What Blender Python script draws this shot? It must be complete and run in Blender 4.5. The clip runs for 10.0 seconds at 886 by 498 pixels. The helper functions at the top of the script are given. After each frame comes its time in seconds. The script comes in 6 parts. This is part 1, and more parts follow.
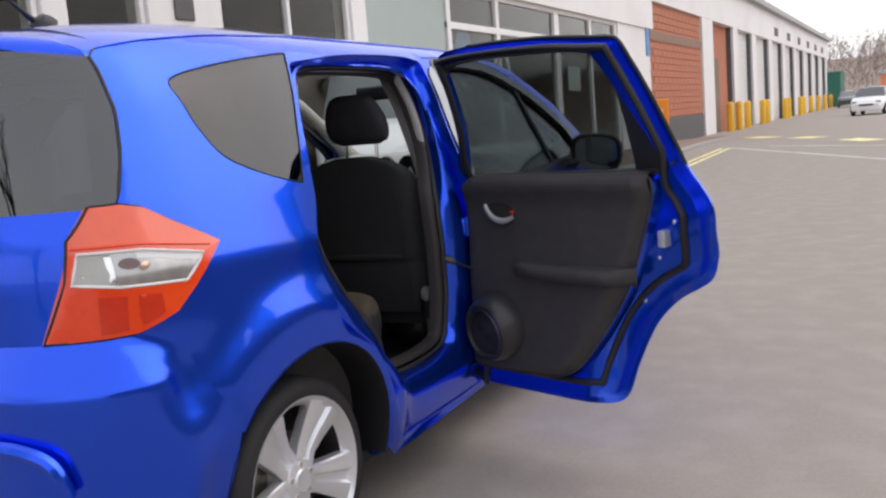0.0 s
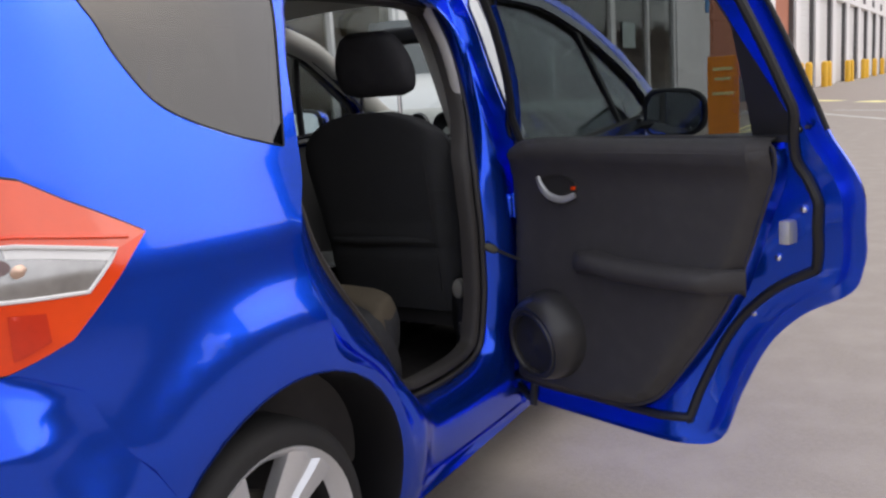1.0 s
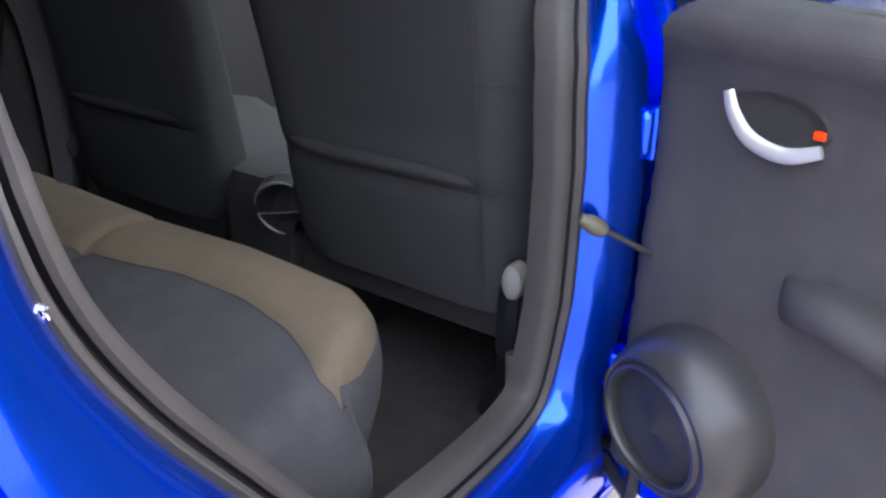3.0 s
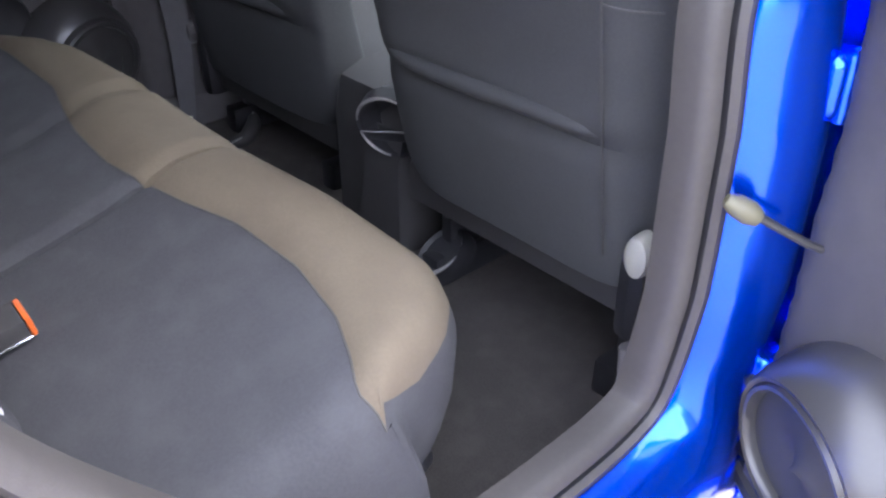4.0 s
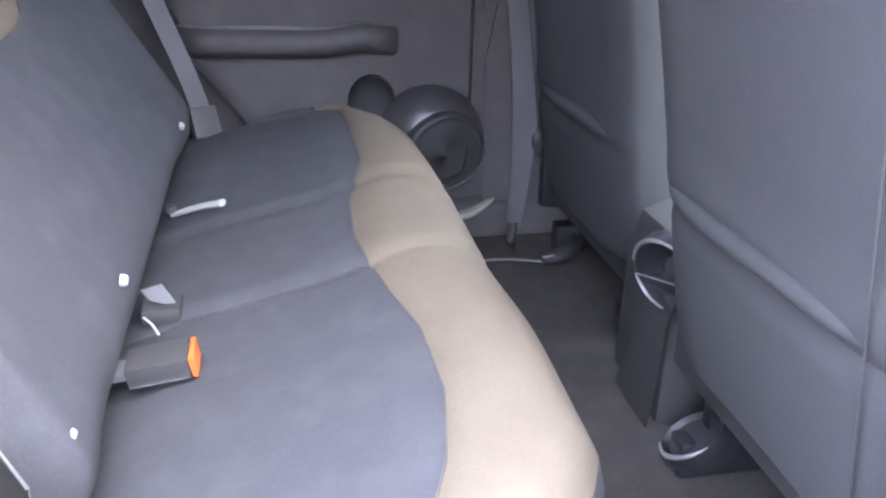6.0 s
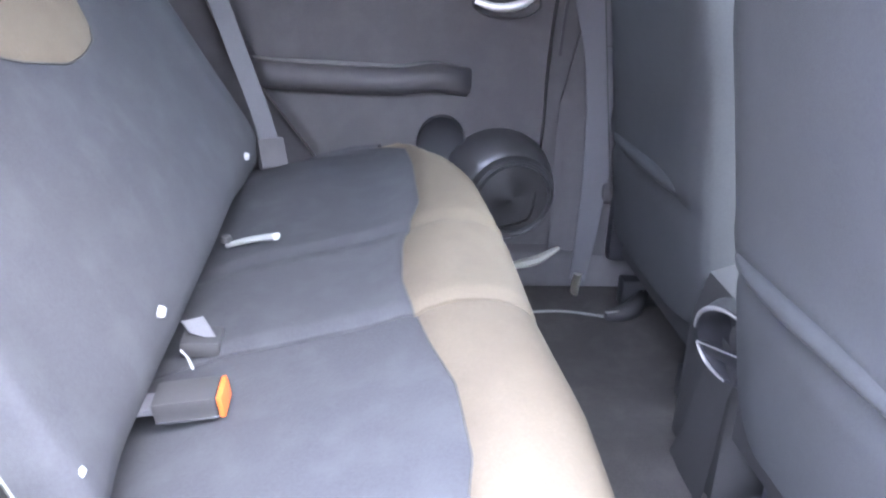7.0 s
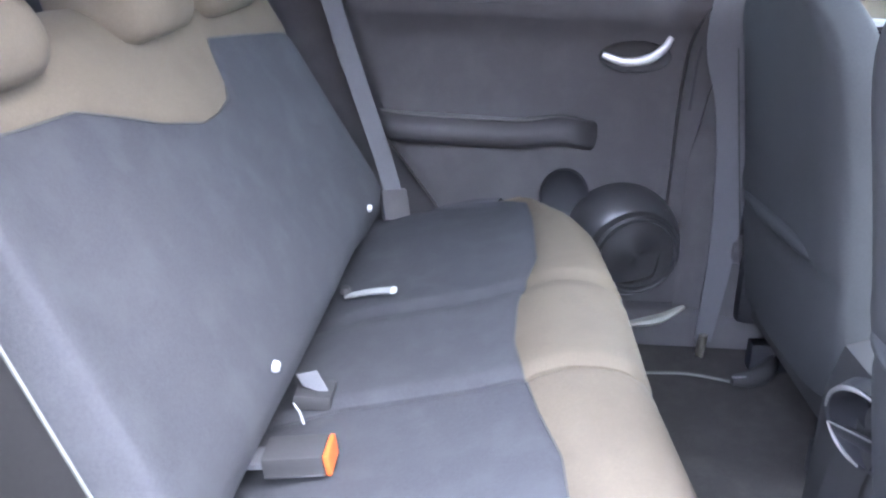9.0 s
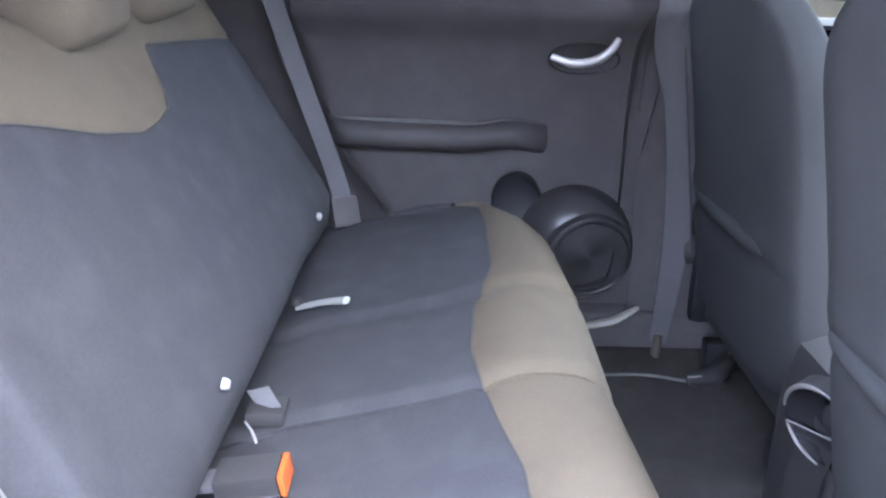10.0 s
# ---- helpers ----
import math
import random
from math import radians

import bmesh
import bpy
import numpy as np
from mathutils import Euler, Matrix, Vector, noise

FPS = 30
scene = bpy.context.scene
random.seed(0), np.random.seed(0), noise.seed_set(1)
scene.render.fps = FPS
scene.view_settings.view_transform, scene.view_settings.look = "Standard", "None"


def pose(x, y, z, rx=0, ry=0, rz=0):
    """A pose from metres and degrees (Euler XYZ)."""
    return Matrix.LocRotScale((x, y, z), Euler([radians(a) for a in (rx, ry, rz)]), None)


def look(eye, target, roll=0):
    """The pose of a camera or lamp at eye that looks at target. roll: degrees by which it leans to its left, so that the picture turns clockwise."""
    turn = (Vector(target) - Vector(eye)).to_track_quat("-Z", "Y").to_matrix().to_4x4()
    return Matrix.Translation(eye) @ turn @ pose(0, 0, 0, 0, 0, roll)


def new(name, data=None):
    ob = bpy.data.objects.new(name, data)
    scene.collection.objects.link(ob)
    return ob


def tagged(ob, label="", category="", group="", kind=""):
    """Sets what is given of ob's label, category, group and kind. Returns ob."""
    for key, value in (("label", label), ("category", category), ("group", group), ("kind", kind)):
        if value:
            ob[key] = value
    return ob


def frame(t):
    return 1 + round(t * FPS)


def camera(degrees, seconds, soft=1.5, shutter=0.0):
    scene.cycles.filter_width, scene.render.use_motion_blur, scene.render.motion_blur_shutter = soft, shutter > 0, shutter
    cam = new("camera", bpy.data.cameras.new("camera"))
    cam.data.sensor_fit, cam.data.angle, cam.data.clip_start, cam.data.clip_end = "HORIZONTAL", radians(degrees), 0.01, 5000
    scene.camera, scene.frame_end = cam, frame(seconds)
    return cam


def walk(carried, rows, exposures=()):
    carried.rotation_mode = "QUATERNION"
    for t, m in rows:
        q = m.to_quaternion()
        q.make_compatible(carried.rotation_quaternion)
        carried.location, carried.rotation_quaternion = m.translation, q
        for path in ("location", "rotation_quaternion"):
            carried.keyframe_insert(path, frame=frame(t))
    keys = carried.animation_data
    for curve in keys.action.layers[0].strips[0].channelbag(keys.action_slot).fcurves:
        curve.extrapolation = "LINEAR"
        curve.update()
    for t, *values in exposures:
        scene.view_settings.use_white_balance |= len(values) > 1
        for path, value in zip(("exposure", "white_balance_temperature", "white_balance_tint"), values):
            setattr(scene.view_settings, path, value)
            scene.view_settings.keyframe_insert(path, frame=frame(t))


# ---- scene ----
from mathutils import geometry

cam = camera(53.4, 10.0, 2.4)
PATH = [
    (0, (2.311, -1.879, 1.222), (1.363, -0.139, 0.948), -4.7),
    (0.5, (2.198, -1.554, 1.22), (1.199, 0.15, 0.906), -5.1),
    (1, (1.971, -1.216, 1.189), (0.939, 0.46, 0.832), -3.9),
    (1.5, (1.723, -0.849, 1.179), (0.702, 0.817, 0.754), -3.5),
    (2, (1.571, -0.49, 1.181), (0.515, 1.134, 0.685), -2.7),
    (2.2, (1.527, -0.392, 1.172), (0.443, 1.207, 0.652), -2.9),
    (3.3, (1.176, 0.056, 1.154), (0.120, 1.505, 0.269), 3.2),
    (3.5, (1.161, 0.105, 1.146), (0.059, 1.487, 0.212), 2.7),
    (4, (1.149, 0.248, 1.18), (-0.107, 1.366, 0.098), -0.5),
    (4.5, (1.115, 0.335, 1.142), (-0.304, 1.279, 0.096), -1.4),
    (5, (1.115, 0.41, 1.122), (-0.449, 1.176, 0.138), 0.8),
    (5.5, (1.133, 0.474, 1.114), (-0.565, 0.996, 0.193), 0.5),
    (5.7, (1.139, 0.493, 1.115), (-0.599, 0.952, 0.238), 0.6),
    (6.8, (1.107, 0.544, 1.109), (-0.721, 0.786, 0.335), 3.6),
    (7, (1.096, 0.555, 1.114), (-0.743, 0.766, 0.355), 3.2),
    (7.5, (1.086, 0.568, 1.114), (-0.789, 0.634, 0.42), 1.5),
    (8, (1.075, 0.57, 1.117), (-0.783, 0.559, 0.377), 1.2),
    (8.5, (1.081, 0.569, 1.131), (-0.789, 0.498, 0.426), 1.8),
    (9, (1.078, 0.573, 1.139), (-0.798, 0.491, 0.45), 1.8),
    (9.5, (1.065, 0.576, 1.139), (-0.813, 0.563, 0.451), 2.0),
    (10, (1.051, 0.569, 1.133), (-0.831, 0.598, 0.457), 1.5),
]
walk(cam, [(t, look(eye, target, roll)) for t, eye, target, roll in PATH],
     [(0, 0.38, 6600, 13), (1, 0.46, 6600, 13), (1.5, 0.90, 6550, 13), (2, 1.28, 6500, 12), (3.3, 3.02, 6000, 15), (4, 3.68, 5900, 17), (4.5, 4.10, 5850, 18), (5, 4.43, 5800, 20), (5.5, 4.64, 5750, 20), (6.3, 5.10, 5600, 19), (7, 5.40, 5500, 18), (7.5, 5.64, 5460, 18), (8.5, 5.58, 5400, 17), (9.2, 5.04, 5400, 17), (10, 4.80, 5400, 17)])

# ---- light ----
world = bpy.data.worlds.new("overcast_sky")
scene.world = world
world.use_nodes = True
wn, wl = world.node_tree.nodes, world.node_tree.links
sky = wn.new("ShaderNodeTexSky")
sky.sky_type, sky.sun_disc = "NISHITA", False
sky.sun_elevation, sky.sun_rotation = radians(47), radians(49)
sky.air_density, sky.dust_density = 1.0, 3.0
haze = wn.new("ShaderNodeMix")
haze.data_type = "RGBA"
haze.inputs[0].default_value = 0.72
haze.inputs[7].default_value = (8.2, 8.35, 8.8, 1)
wl.new(sky.outputs[0], haze.inputs[6])
wl.new(haze.outputs[2], wn["Background"].inputs[0])
wn["Background"].inputs[1].default_value = 0.13
sun = new("sun", bpy.data.lights.new("sun", "SUN"))
sun.data.energy, sun.data.angle, sun.data.color = 0.7, radians(70), (1, 0.97, 0.92)
sun.matrix_world = look((7, 6, 10), (0, 0, 0))


# ---- materials ----
def material(name, colour, rough=0.5, metal=0.0, coat=0.0, grain=0.0, size=40.0, bump=0.0, second=None, wear=0.0, spec=0.5, fine=None):
    """A surface with two scales of colour variation and a fine relief."""
    m = bpy.data.materials.new(name)
    m.use_nodes = True
    n, l = m.node_tree.nodes, m.node_tree.links
    p = n["Principled BSDF"]
    p.inputs["Roughness"].default_value = rough
    p.inputs["Metallic"].default_value = metal
    p.inputs["Coat Weight"].default_value = coat
    p.inputs["Coat Roughness"].default_value = 0.04
    p.inputs["Specular IOR Level"].default_value = spec
    base = (*colour, 1)
    p.inputs["Base Color"].default_value = base
    if grain or wear or bump:
        co = n.new("ShaderNodeTexCoord")
        t1 = n.new("ShaderNodeTexNoise")
        t1.inputs["Scale"].default_value, t1.inputs["Detail"].default_value = size, 6
        t2 = n.new("ShaderNodeTexNoise")
        t2.inputs["Scale"].default_value, t2.inputs["Detail"].default_value = size / 14, 4
        l.new(co.outputs["Object"], t1.inputs["Vector"])
        l.new(co.outputs["Object"], t2.inputs["Vector"])
        mix = n.new("ShaderNodeMix")
        mix.data_type = "RGBA"
        mix.inputs[6].default_value = tuple(c * (1 - grain) for c in colour) + (1,)
        mix.inputs[7].default_value = tuple(min(1, c * (1 + grain)) for c in colour) + (1,)
        l.new(t1.outputs["Fac"], mix.inputs[0])
        out = mix.outputs[2]
        if wear:
            ramp = n.new("ShaderNodeMapRange")
            ramp.inputs[1].default_value, ramp.inputs[2].default_value = 0.45, 0.72
            ramp.inputs[4].default_value = wear
            l.new(t2.outputs["Fac"], ramp.inputs[0])
            mix2 = n.new("ShaderNodeMix")
            mix2.data_type = "RGBA"
            mix2.inputs[7].default_value = (*(second or tuple(c * 0.6 for c in colour)), 1)
            l.new(ramp.outputs[0], mix2.inputs[0])
            l.new(out, mix2.inputs[6])
            out = mix2.outputs[2]
        l.new(out, p.inputs["Base Color"])
        if bump:
            b = n.new("ShaderNodeBump")
            b.inputs["Strength"].default_value, b.inputs["Distance"].default_value = bump, 0.004
            t3 = n.new("ShaderNodeTexNoise")
            t3.inputs["Scale"].default_value, t3.inputs["Detail"].default_value = fine or size * 4, 3
            l.new(co.outputs["Object"], t3.inputs["Vector"])
            l.new(t3.outputs["Fac"], b.inputs["Height"])
            l.new(b.outputs["Normal"], p.inputs["Normal"])
    return m


def glazing(name, tint, base=0.035, rough=0.0):
    """Thin glass: tinted transmission, with gloss that grows at grazing angles."""
    m = bpy.data.materials.new(name)
    m.use_nodes = True
    n, l = m.node_tree.nodes, m.node_tree.links
    n.remove(n["Principled BSDF"])
    t, g, f, s = (n.new("ShaderNode" + k) for k in ("BsdfTransparent", "BsdfGlossy", "LayerWeight", "MixShader"))
    t.inputs[0].default_value = (*tint, 1)
    g.inputs["Roughness"].default_value = rough
    f.inputs[0].default_value = 0.5
    power, scale = n.new("ShaderNodeMath"), n.new("ShaderNodeMath")
    power.operation, power.inputs[1].default_value = "POWER", 4.0
    scale.operation, scale.inputs[1].default_value, scale.inputs[2].default_value = "MULTIPLY_ADD", 0.9, base
    l.new(f.outputs["Facing"], power.inputs[0])
    l.new(power.outputs[0], scale.inputs[0])
    l.new(scale.outputs[0], s.inputs[0])
    l.new(t.outputs[0], s.inputs[1])
    l.new(g.outputs[0], s.inputs[2])
    l.new(s.outputs[0], n["Material Output"].inputs[0])
    return m


PAINT = material("blue_metallic_paint", (0.001, 0.078, 0.80), 0.24, 0.88, 0.75, 0.05, 900)
CHARCOAL = material("charcoal_cloth", (0.037, 0.037, 0.040), 0.95, 0, 0, 0.25, 260, 0.2, (0.051, 0.052, 0.054), 0.6, 0.25, 900)
BEIGE = material("beige_cloth", (0.101, 0.083, 0.058), 0.95, 0, 0, 0.14, 260, 0.2, (0.084, 0.066, 0.047), 0.5, 0.25, 900)
SEAM = material("seam_thread", (0.052, 0.048, 0.043), 0.95, 0, 0, 0.2, 200)
SHELL = material("seat_back_cloth", (0.033, 0.034, 0.035), 0.92, 0, 0, 0.22, 300, 0.2, (0.040, 0.040, 0.042), 0.4, 0.25, 900)
CARPET = material("dark_carpet", (0.052, 0.048, 0.045), 1.0, 0, 0, 0.45, 350, 0.9, (0.072, 0.066, 0.062), 0.6, 0.1, 700)
TRIM = material("charcoal_plastic", (0.049, 0.046, 0.047), 0.58, 0, 0, 0.15, 300, 0.25, (0.072, 0.069, 0.067), 0.4, 0.3, 1400)
SATIN = material("satin_metal", (0.533, 0.533, 0.526), 0.35, 0.45, 0, 0.08, 60)
DIM_CHROME = material("worn_chrome", (0.248, 0.242, 0.236), 0.38, 0.6, 0, 0.2, 80)
COVER_GREY = material("cream_plastic", (0.240, 0.232, 0.200), 0.5, 0, 0, 0.08, 60)
LABEL_GREY = material("grey_label", (0.098, 0.101, 0.090), 0.6, 0, 0, 0.1, 60)
RING = material("smooth_black_ring", (0.034, 0.033, 0.034), 0.34, 0, 0, 0.1, 200, 0.05)
KNOB = material("greased_brass", (0.105, 0.098, 0.062), 0.55, 0.2, 0, 0.2, 80)
DULL = material("dull_black_plastic", (0.022, 0.021, 0.021), 0.7, 0, 0, 0.2, 200, 0.1)
BLACK = material("black_plastic", (0.012, 0.012, 0.014), 0.45, 0, 0, 0.2, 200, 0.1)
PALE_STRIP = material("pale_satin_strip", (0.42, 0.44, 0.43), 0.3, 0, 0.6, 0.2, 30, 0, (0.30, 0.32, 0.32), 0.7)
LIT_EDGE = material("lit_edge_plastic", (0.15, 0.148, 0.142), 0.6, 0, 0, 0.15, 80)
GLOSS_BLACK = material("gloss_black_trim", (0.014, 0.014, 0.016), 0.10, 0, 0.6, 0.1, 60)
RUBBER = material("weatherstrip_rubber", (0.036, 0.032, 0.029), 0.6, 0, 0, 0.2, 120, 0.1, (0.052, 0.047, 0.042), 0.4)
LIGHT_TRIM = material("pale_headliner", (0.48, 0.46, 0.43), 0.9, 0, 0, 0.08, 300, 0.3)
BELT = material("grey_belt_webbing", (0.073, 0.073, 0.078), 0.7, 0, 0, 0.25, 500, 0.4)
CHROME = material("chrome", (0.86, 0.86, 0.87), 0.14, 1.0)
STEEL = material("zinc_steel", (0.36, 0.34, 0.28), 0.4, 0.9, 0, 0.2, 80)
ALLOY = material("silver_alloy", (0.74, 0.75, 0.77), 0.30, 0.65, 0.4, 0.06, 200)
TYRE = material("tyre_rubber", (0.011, 0.011, 0.012), 0.75, 0, 0, 0.3, 90, 0.3, (0.022, 0.021, 0.020), 0.5)
WHITE_PLASTIC = material("white_plastic", (0.30, 0.30, 0.295), 0.45, 0, 0, 0.04, 60)
LAMP_WHITE = material("white_lamp_plastic", (0.75, 0.75, 0.74), 0.45, 0, 0, 0.04, 60)
DASH_GREY = material("pale_dashboard", (0.42, 0.43, 0.40), 0.5, 0, 0, 0.08, 80)
GREY_PLASTIC = material("pale_grey_plastic", (0.26, 0.265, 0.25), 0.5, 0, 0, 0.08, 80)
ORANGE_PLASTIC = material("orange_plastic", (0.446, 0.094, 0.018), 0.4, 0, 0, 0.04, 60)
RED_LENS = material("red_lamp_lens", (0.78, 0.05, 0.004), 0.22, 0, 0.5, 0.12, 60, 0, (0.85, 0.085, 0.008), 0.5)
# upper lens: paler red, with the sky's reflection put into the colour
SKY_PALED_LENS = material("sky_paled_lens", (0.82, 0.105, 0.035), 0.18, 0, 1.0, 0.10, 30, 0, (0.85, 0.14, 0.06), 0.6)
DARK_LENS = material("dark_red_lens", (0.58, 0.03, 0.006), 0.25, 0, 0.4, 0.12, 60)
BULB_DARK = material("dark_bulb_glass", (0.12, 0.06, 0.055), 0.15, 0, 1.0, 0.3, 80)
AMBER = material("amber_bulb", (0.60, 0.42, 0.32), 0.3, 0.5, 0.5, 0.3, 60)
CLEAR_LENS = material("clear_lamp_lens", (0.40, 0.39, 0.37), 0.2, 0.6, 1.0, 0.35, 40, 0, (0.6, 0.59, 0.57), 0.7)
CAR_GLASS = glazing("car_glass", (0.70, 0.755, 0.745))
REAR_GLASS = glazing("rear_door_glass", (0.46, 0.49, 0.49), 0.045)
HATCH_GLASS = glazing("hatch_glass", (0.10, 0.104, 0.108), 0.15)
DARK_GLASS = glazing("privacy_glass", (0.17, 0.178, 0.178), 0.078)
MIRROR = material("mirror_glass", (0.5, 0.52, 0.54), 0.03, 1.0)
ASPHALT = material("asphalt", (0.305, 0.268, 0.235), 0.9, 0, 0, 0.14, 60, 0.6, (0.365, 0.323, 0.285), 0.7, 0.3, 160)
PAVING = material("concrete_paving", (0.25, 0.18, 0.14), 0.9, 0, 0, 0.2, 20, 0.4, (0.19, 0.145, 0.12), 0.5)
KERB = material("kerb_concrete", (0.33, 0.31, 0.29), 0.9, 0, 0, 0.2, 20, 0.3)
YELLOW_LINE = material("yellow_road_paint", (0.88, 0.80, 0.36), 0.8, 0, 0, 0.15, 30, 0.3, (0.4, 0.34, 0.2), 0.5)
WHITE_LINE = material("white_road_paint", (0.52, 0.50, 0.47), 0.8, 0, 0, 0.15, 30, 0.3, (0.33, 0.31, 0.28), 0.7)
RENDER_WHITE = material("white_wall_paint", (0.78, 0.76, 0.75), 0.8, 0, 0, 0.05, 6, 0.2, (0.66, 0.63, 0.61), 0.5)
FRAME_WHITE = material("white_window_frame", (0.78, 0.77, 0.76), 0.45, 0, 0, 0.04, 20)
BRICK = material("red_brick", (0.45, 0.17, 0.10), 0.9, 0, 0, 0.2, 12, 0.4, (0.38, 0.14, 0.085), 0.6)
DARK_BRICK = material("dark_brick_wall", (0.24, 0.175, 0.14), 0.9, 0, 0, 0.3, 6, 0.3, (0.17, 0.13, 0.11), 0.6)
BARK = material("dark_bark", (0.06, 0.05, 0.042), 0.95, 0, 0, 0.3, 8, 0.4)
BAND = material("dull_brown_band", (0.27, 0.17, 0.13), 0.9, 0, 0, 0.2, 6, 0.2)
MORTAR = material("red_mortar", (0.43, 0.175, 0.108), 0.95, 0, 0, 0.15, 30, 0.4)
SHUTTER = material("pale_shutter_steel", (0.68, 0.665, 0.65), 0.5, 0.2, 0, 0.08, 10)
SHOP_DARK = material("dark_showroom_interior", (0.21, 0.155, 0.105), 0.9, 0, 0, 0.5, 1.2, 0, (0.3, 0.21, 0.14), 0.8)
PANEL_GREEN = material("grey_green_panel", (0.36, 0.42, 0.40), 0.5, 0, 0, 0.05, 4)
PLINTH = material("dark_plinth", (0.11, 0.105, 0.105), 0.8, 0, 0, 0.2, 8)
YELLOW_PAINT = material("yellow_bollard_paint", (0.85, 0.48, 0.03), 0.5, 0, 0, 0.1, 10, 0, (0.65, 0.33, 0.03), 0.5)
ORANGE_SIGN = material("orange_sign_board", (0.88, 0.27, 0.015), 0.5, 0, 0, 0.04, 6)
BLUE_SIGN = material("blue_sign_panel", (0.03, 0.2, 0.5), 0.4, 0, 0, 0.1, 6)
GREEN_BOX = material("green_steel_container", (0.02, 0.14, 0.10), 0.6, 0, 0, 0.15, 3)
WHITE_CAR = material("white_car_paint", (0.78, 0.78, 0.78), 0.3, 0, 0.8, 0.02, 40)
DARK_CAR = material("dark_car_paint", (0.03, 0.032, 0.036), 0.3, 0, 0.8, 0.05, 40)
SHOP_GLASS = glazing("showroom_glass", (0.80, 0.80, 0.76), 0.02)
ROOF_GREY = material("grey_roof_edge", (0.42, 0.41, 0.40), 0.8, 0, 0, 0.15, 6)
# far branches and hill, lightened in colour to imitate distance haze
HAZED_TWIG = material("hazed_branches", (0.30, 0.235, 0.195), 0.95, 0, 0, 0.35, 1.0, 0, (0.21, 0.17, 0.145), 0.6)
ORANGE_ROOF = material("orange_cladding", (0.75, 0.25, 0.12), 0.7, 0, 0, 0.1, 3)


# ---- mesh helpers ----
def link(name, bm, mat, parent=None, label="", smooth=True, sharp=40):
    me = bpy.data.meshes.new(name)
    bm.to_mesh(me)
    bm.free()
    me.materials.append(mat)
    if smooth:
        me.polygons.foreach_set("use_smooth", [True] * len(me.polygons))
        me.set_sharp_from_angle(angle=radians(sharp))
    ob = new(name, me)
    if parent:
        ob.parent = parent
    if label:
        tagged(ob, label)
    return ob


part = link


def spline(points, n=6, closed=False):
    """A smooth line through points, n steps to a stretch."""
    p = [Vector(q) for q in points]
    m = len(p)
    out = []
    for i in range(m if closed else m - 1):
        a, b, c, d = (p[(i + k) % m] if closed else p[min(max(i + k, 0), m - 1)] for k in (-1, 0, 1, 2))
        for j in range(n):
            t = j / n
            out.append(0.5 * ((2 * b) + (c - a) * t + (2 * a - 5 * b + 4 * c - d) * t * t + (3 * b - a - 3 * c + d) * t ** 3))
    if not closed:
        out.append(p[-1])
    return out


def inside(pt, poly):
    x, y = pt
    hit = False
    for (x1, y1), (x2, y2) in zip(poly, poly[1:] + poly[:1]):
        if (y1 > y) != (y2 > y) and x < (x2 - x1) * (y - y1) / (y2 - y1) + x1:
            hit = not hit
    return hit


def sheet(outline, f, holes=(), step=0.04, thick=0.0, flip=False):
    """A plate with holes: flat outlines filled with even triangles and laid on the surface f(u, v)."""
    loops = [[(v[0], v[1]) for v in outline]] + [[(v[0], v[1]) for v in h] for h in holes]
    verts, edges = [], []
    for lp in loops:
        s = len(verts)
        verts += [Vector(v) for v in lp]
        edges += [(s + i, s + (i + 1) % len(lp)) for i in range(len(lp))]
    rim = np.array([tuple(v) for v in verts])
    lo, hi = rim.min(0), rim.max(0)
    row = 0
    v = lo[1] + step / 2
    while v < hi[1]:
        u = lo[0] + (step / 2 if row % 2 else step)
        while u < hi[0]:
            if np.min((rim[:, 0] - u) ** 2 + (rim[:, 1] - v) ** 2) > (step * 0.55) ** 2:
                if inside((u, v), loops[0]) and not any(inside((u, v), h) for h in loops[1:]):
                    verts.append(Vector((u, v)))
            u += step
        v += step * 0.87
        row += 1
    vs, _, fs, *_ = geometry.delaunay_2d_cdt(verts, edges, [], 0, 1e-6)
    bm = bmesh.new()
    made = [bm.verts.new(f(q[0], q[1])) for q in vs]
    for tri in fs:
        c = sum((vs[i] for i in tri), Vector((0, 0))) / len(tri)
        if inside(c, loops[0]) and not any(inside(c, h) for h in loops[1:]):
            bm.faces.new([made[i] for i in (reversed(tri) if flip else tri)])
    bmesh.ops.delete(bm, geom=[q for q in bm.verts if not q.link_faces], context="VERTS")
    bm.normal_update()
    if thick:
        # a second skin further in, and a rim between the two
        front = bm.faces[:]
        rim = [e for e in bm.edges if e.is_boundary]
        twin = {q: bm.verts.new(q.co - Vector((abs(thick), 0, 0))) for q in bm.verts[:]}
        for fc in front:
            bm.faces.new([twin[q] for q in reversed(fc.verts)])
        for e in rim:
            a, b = (lp.vert for lp in (e.link_loops[0], e.link_loops[0].link_loop_next))
            bm.faces.new((b, a, twin[a], twin[b]))
    return bm


def loft(rows, closed_u=False, closed_v=False, cap=False, flip=False, bm=None):
    """Quads between rows of equally many points."""
    bm = bm or bmesh.new()
    g = [[bm.verts.new(p) for p in r] for r in rows]
    nr, nc = len(g), len(g[0])
    for i in range(nr if closed_v else nr - 1):
        for j in range(nc if closed_u else nc - 1):
            q = [g[i][j], g[i][(j + 1) % nc], g[(i + 1) % nr][(j + 1) % nc], g[(i + 1) % nr][j]]
            bm.faces.new(q[::-1] if flip else q)
    if cap:
        bm.faces.new(g[0] if flip else g[0][::-1])
        bm.faces.new(g[-1][::-1] if flip else g[-1])
    return bm


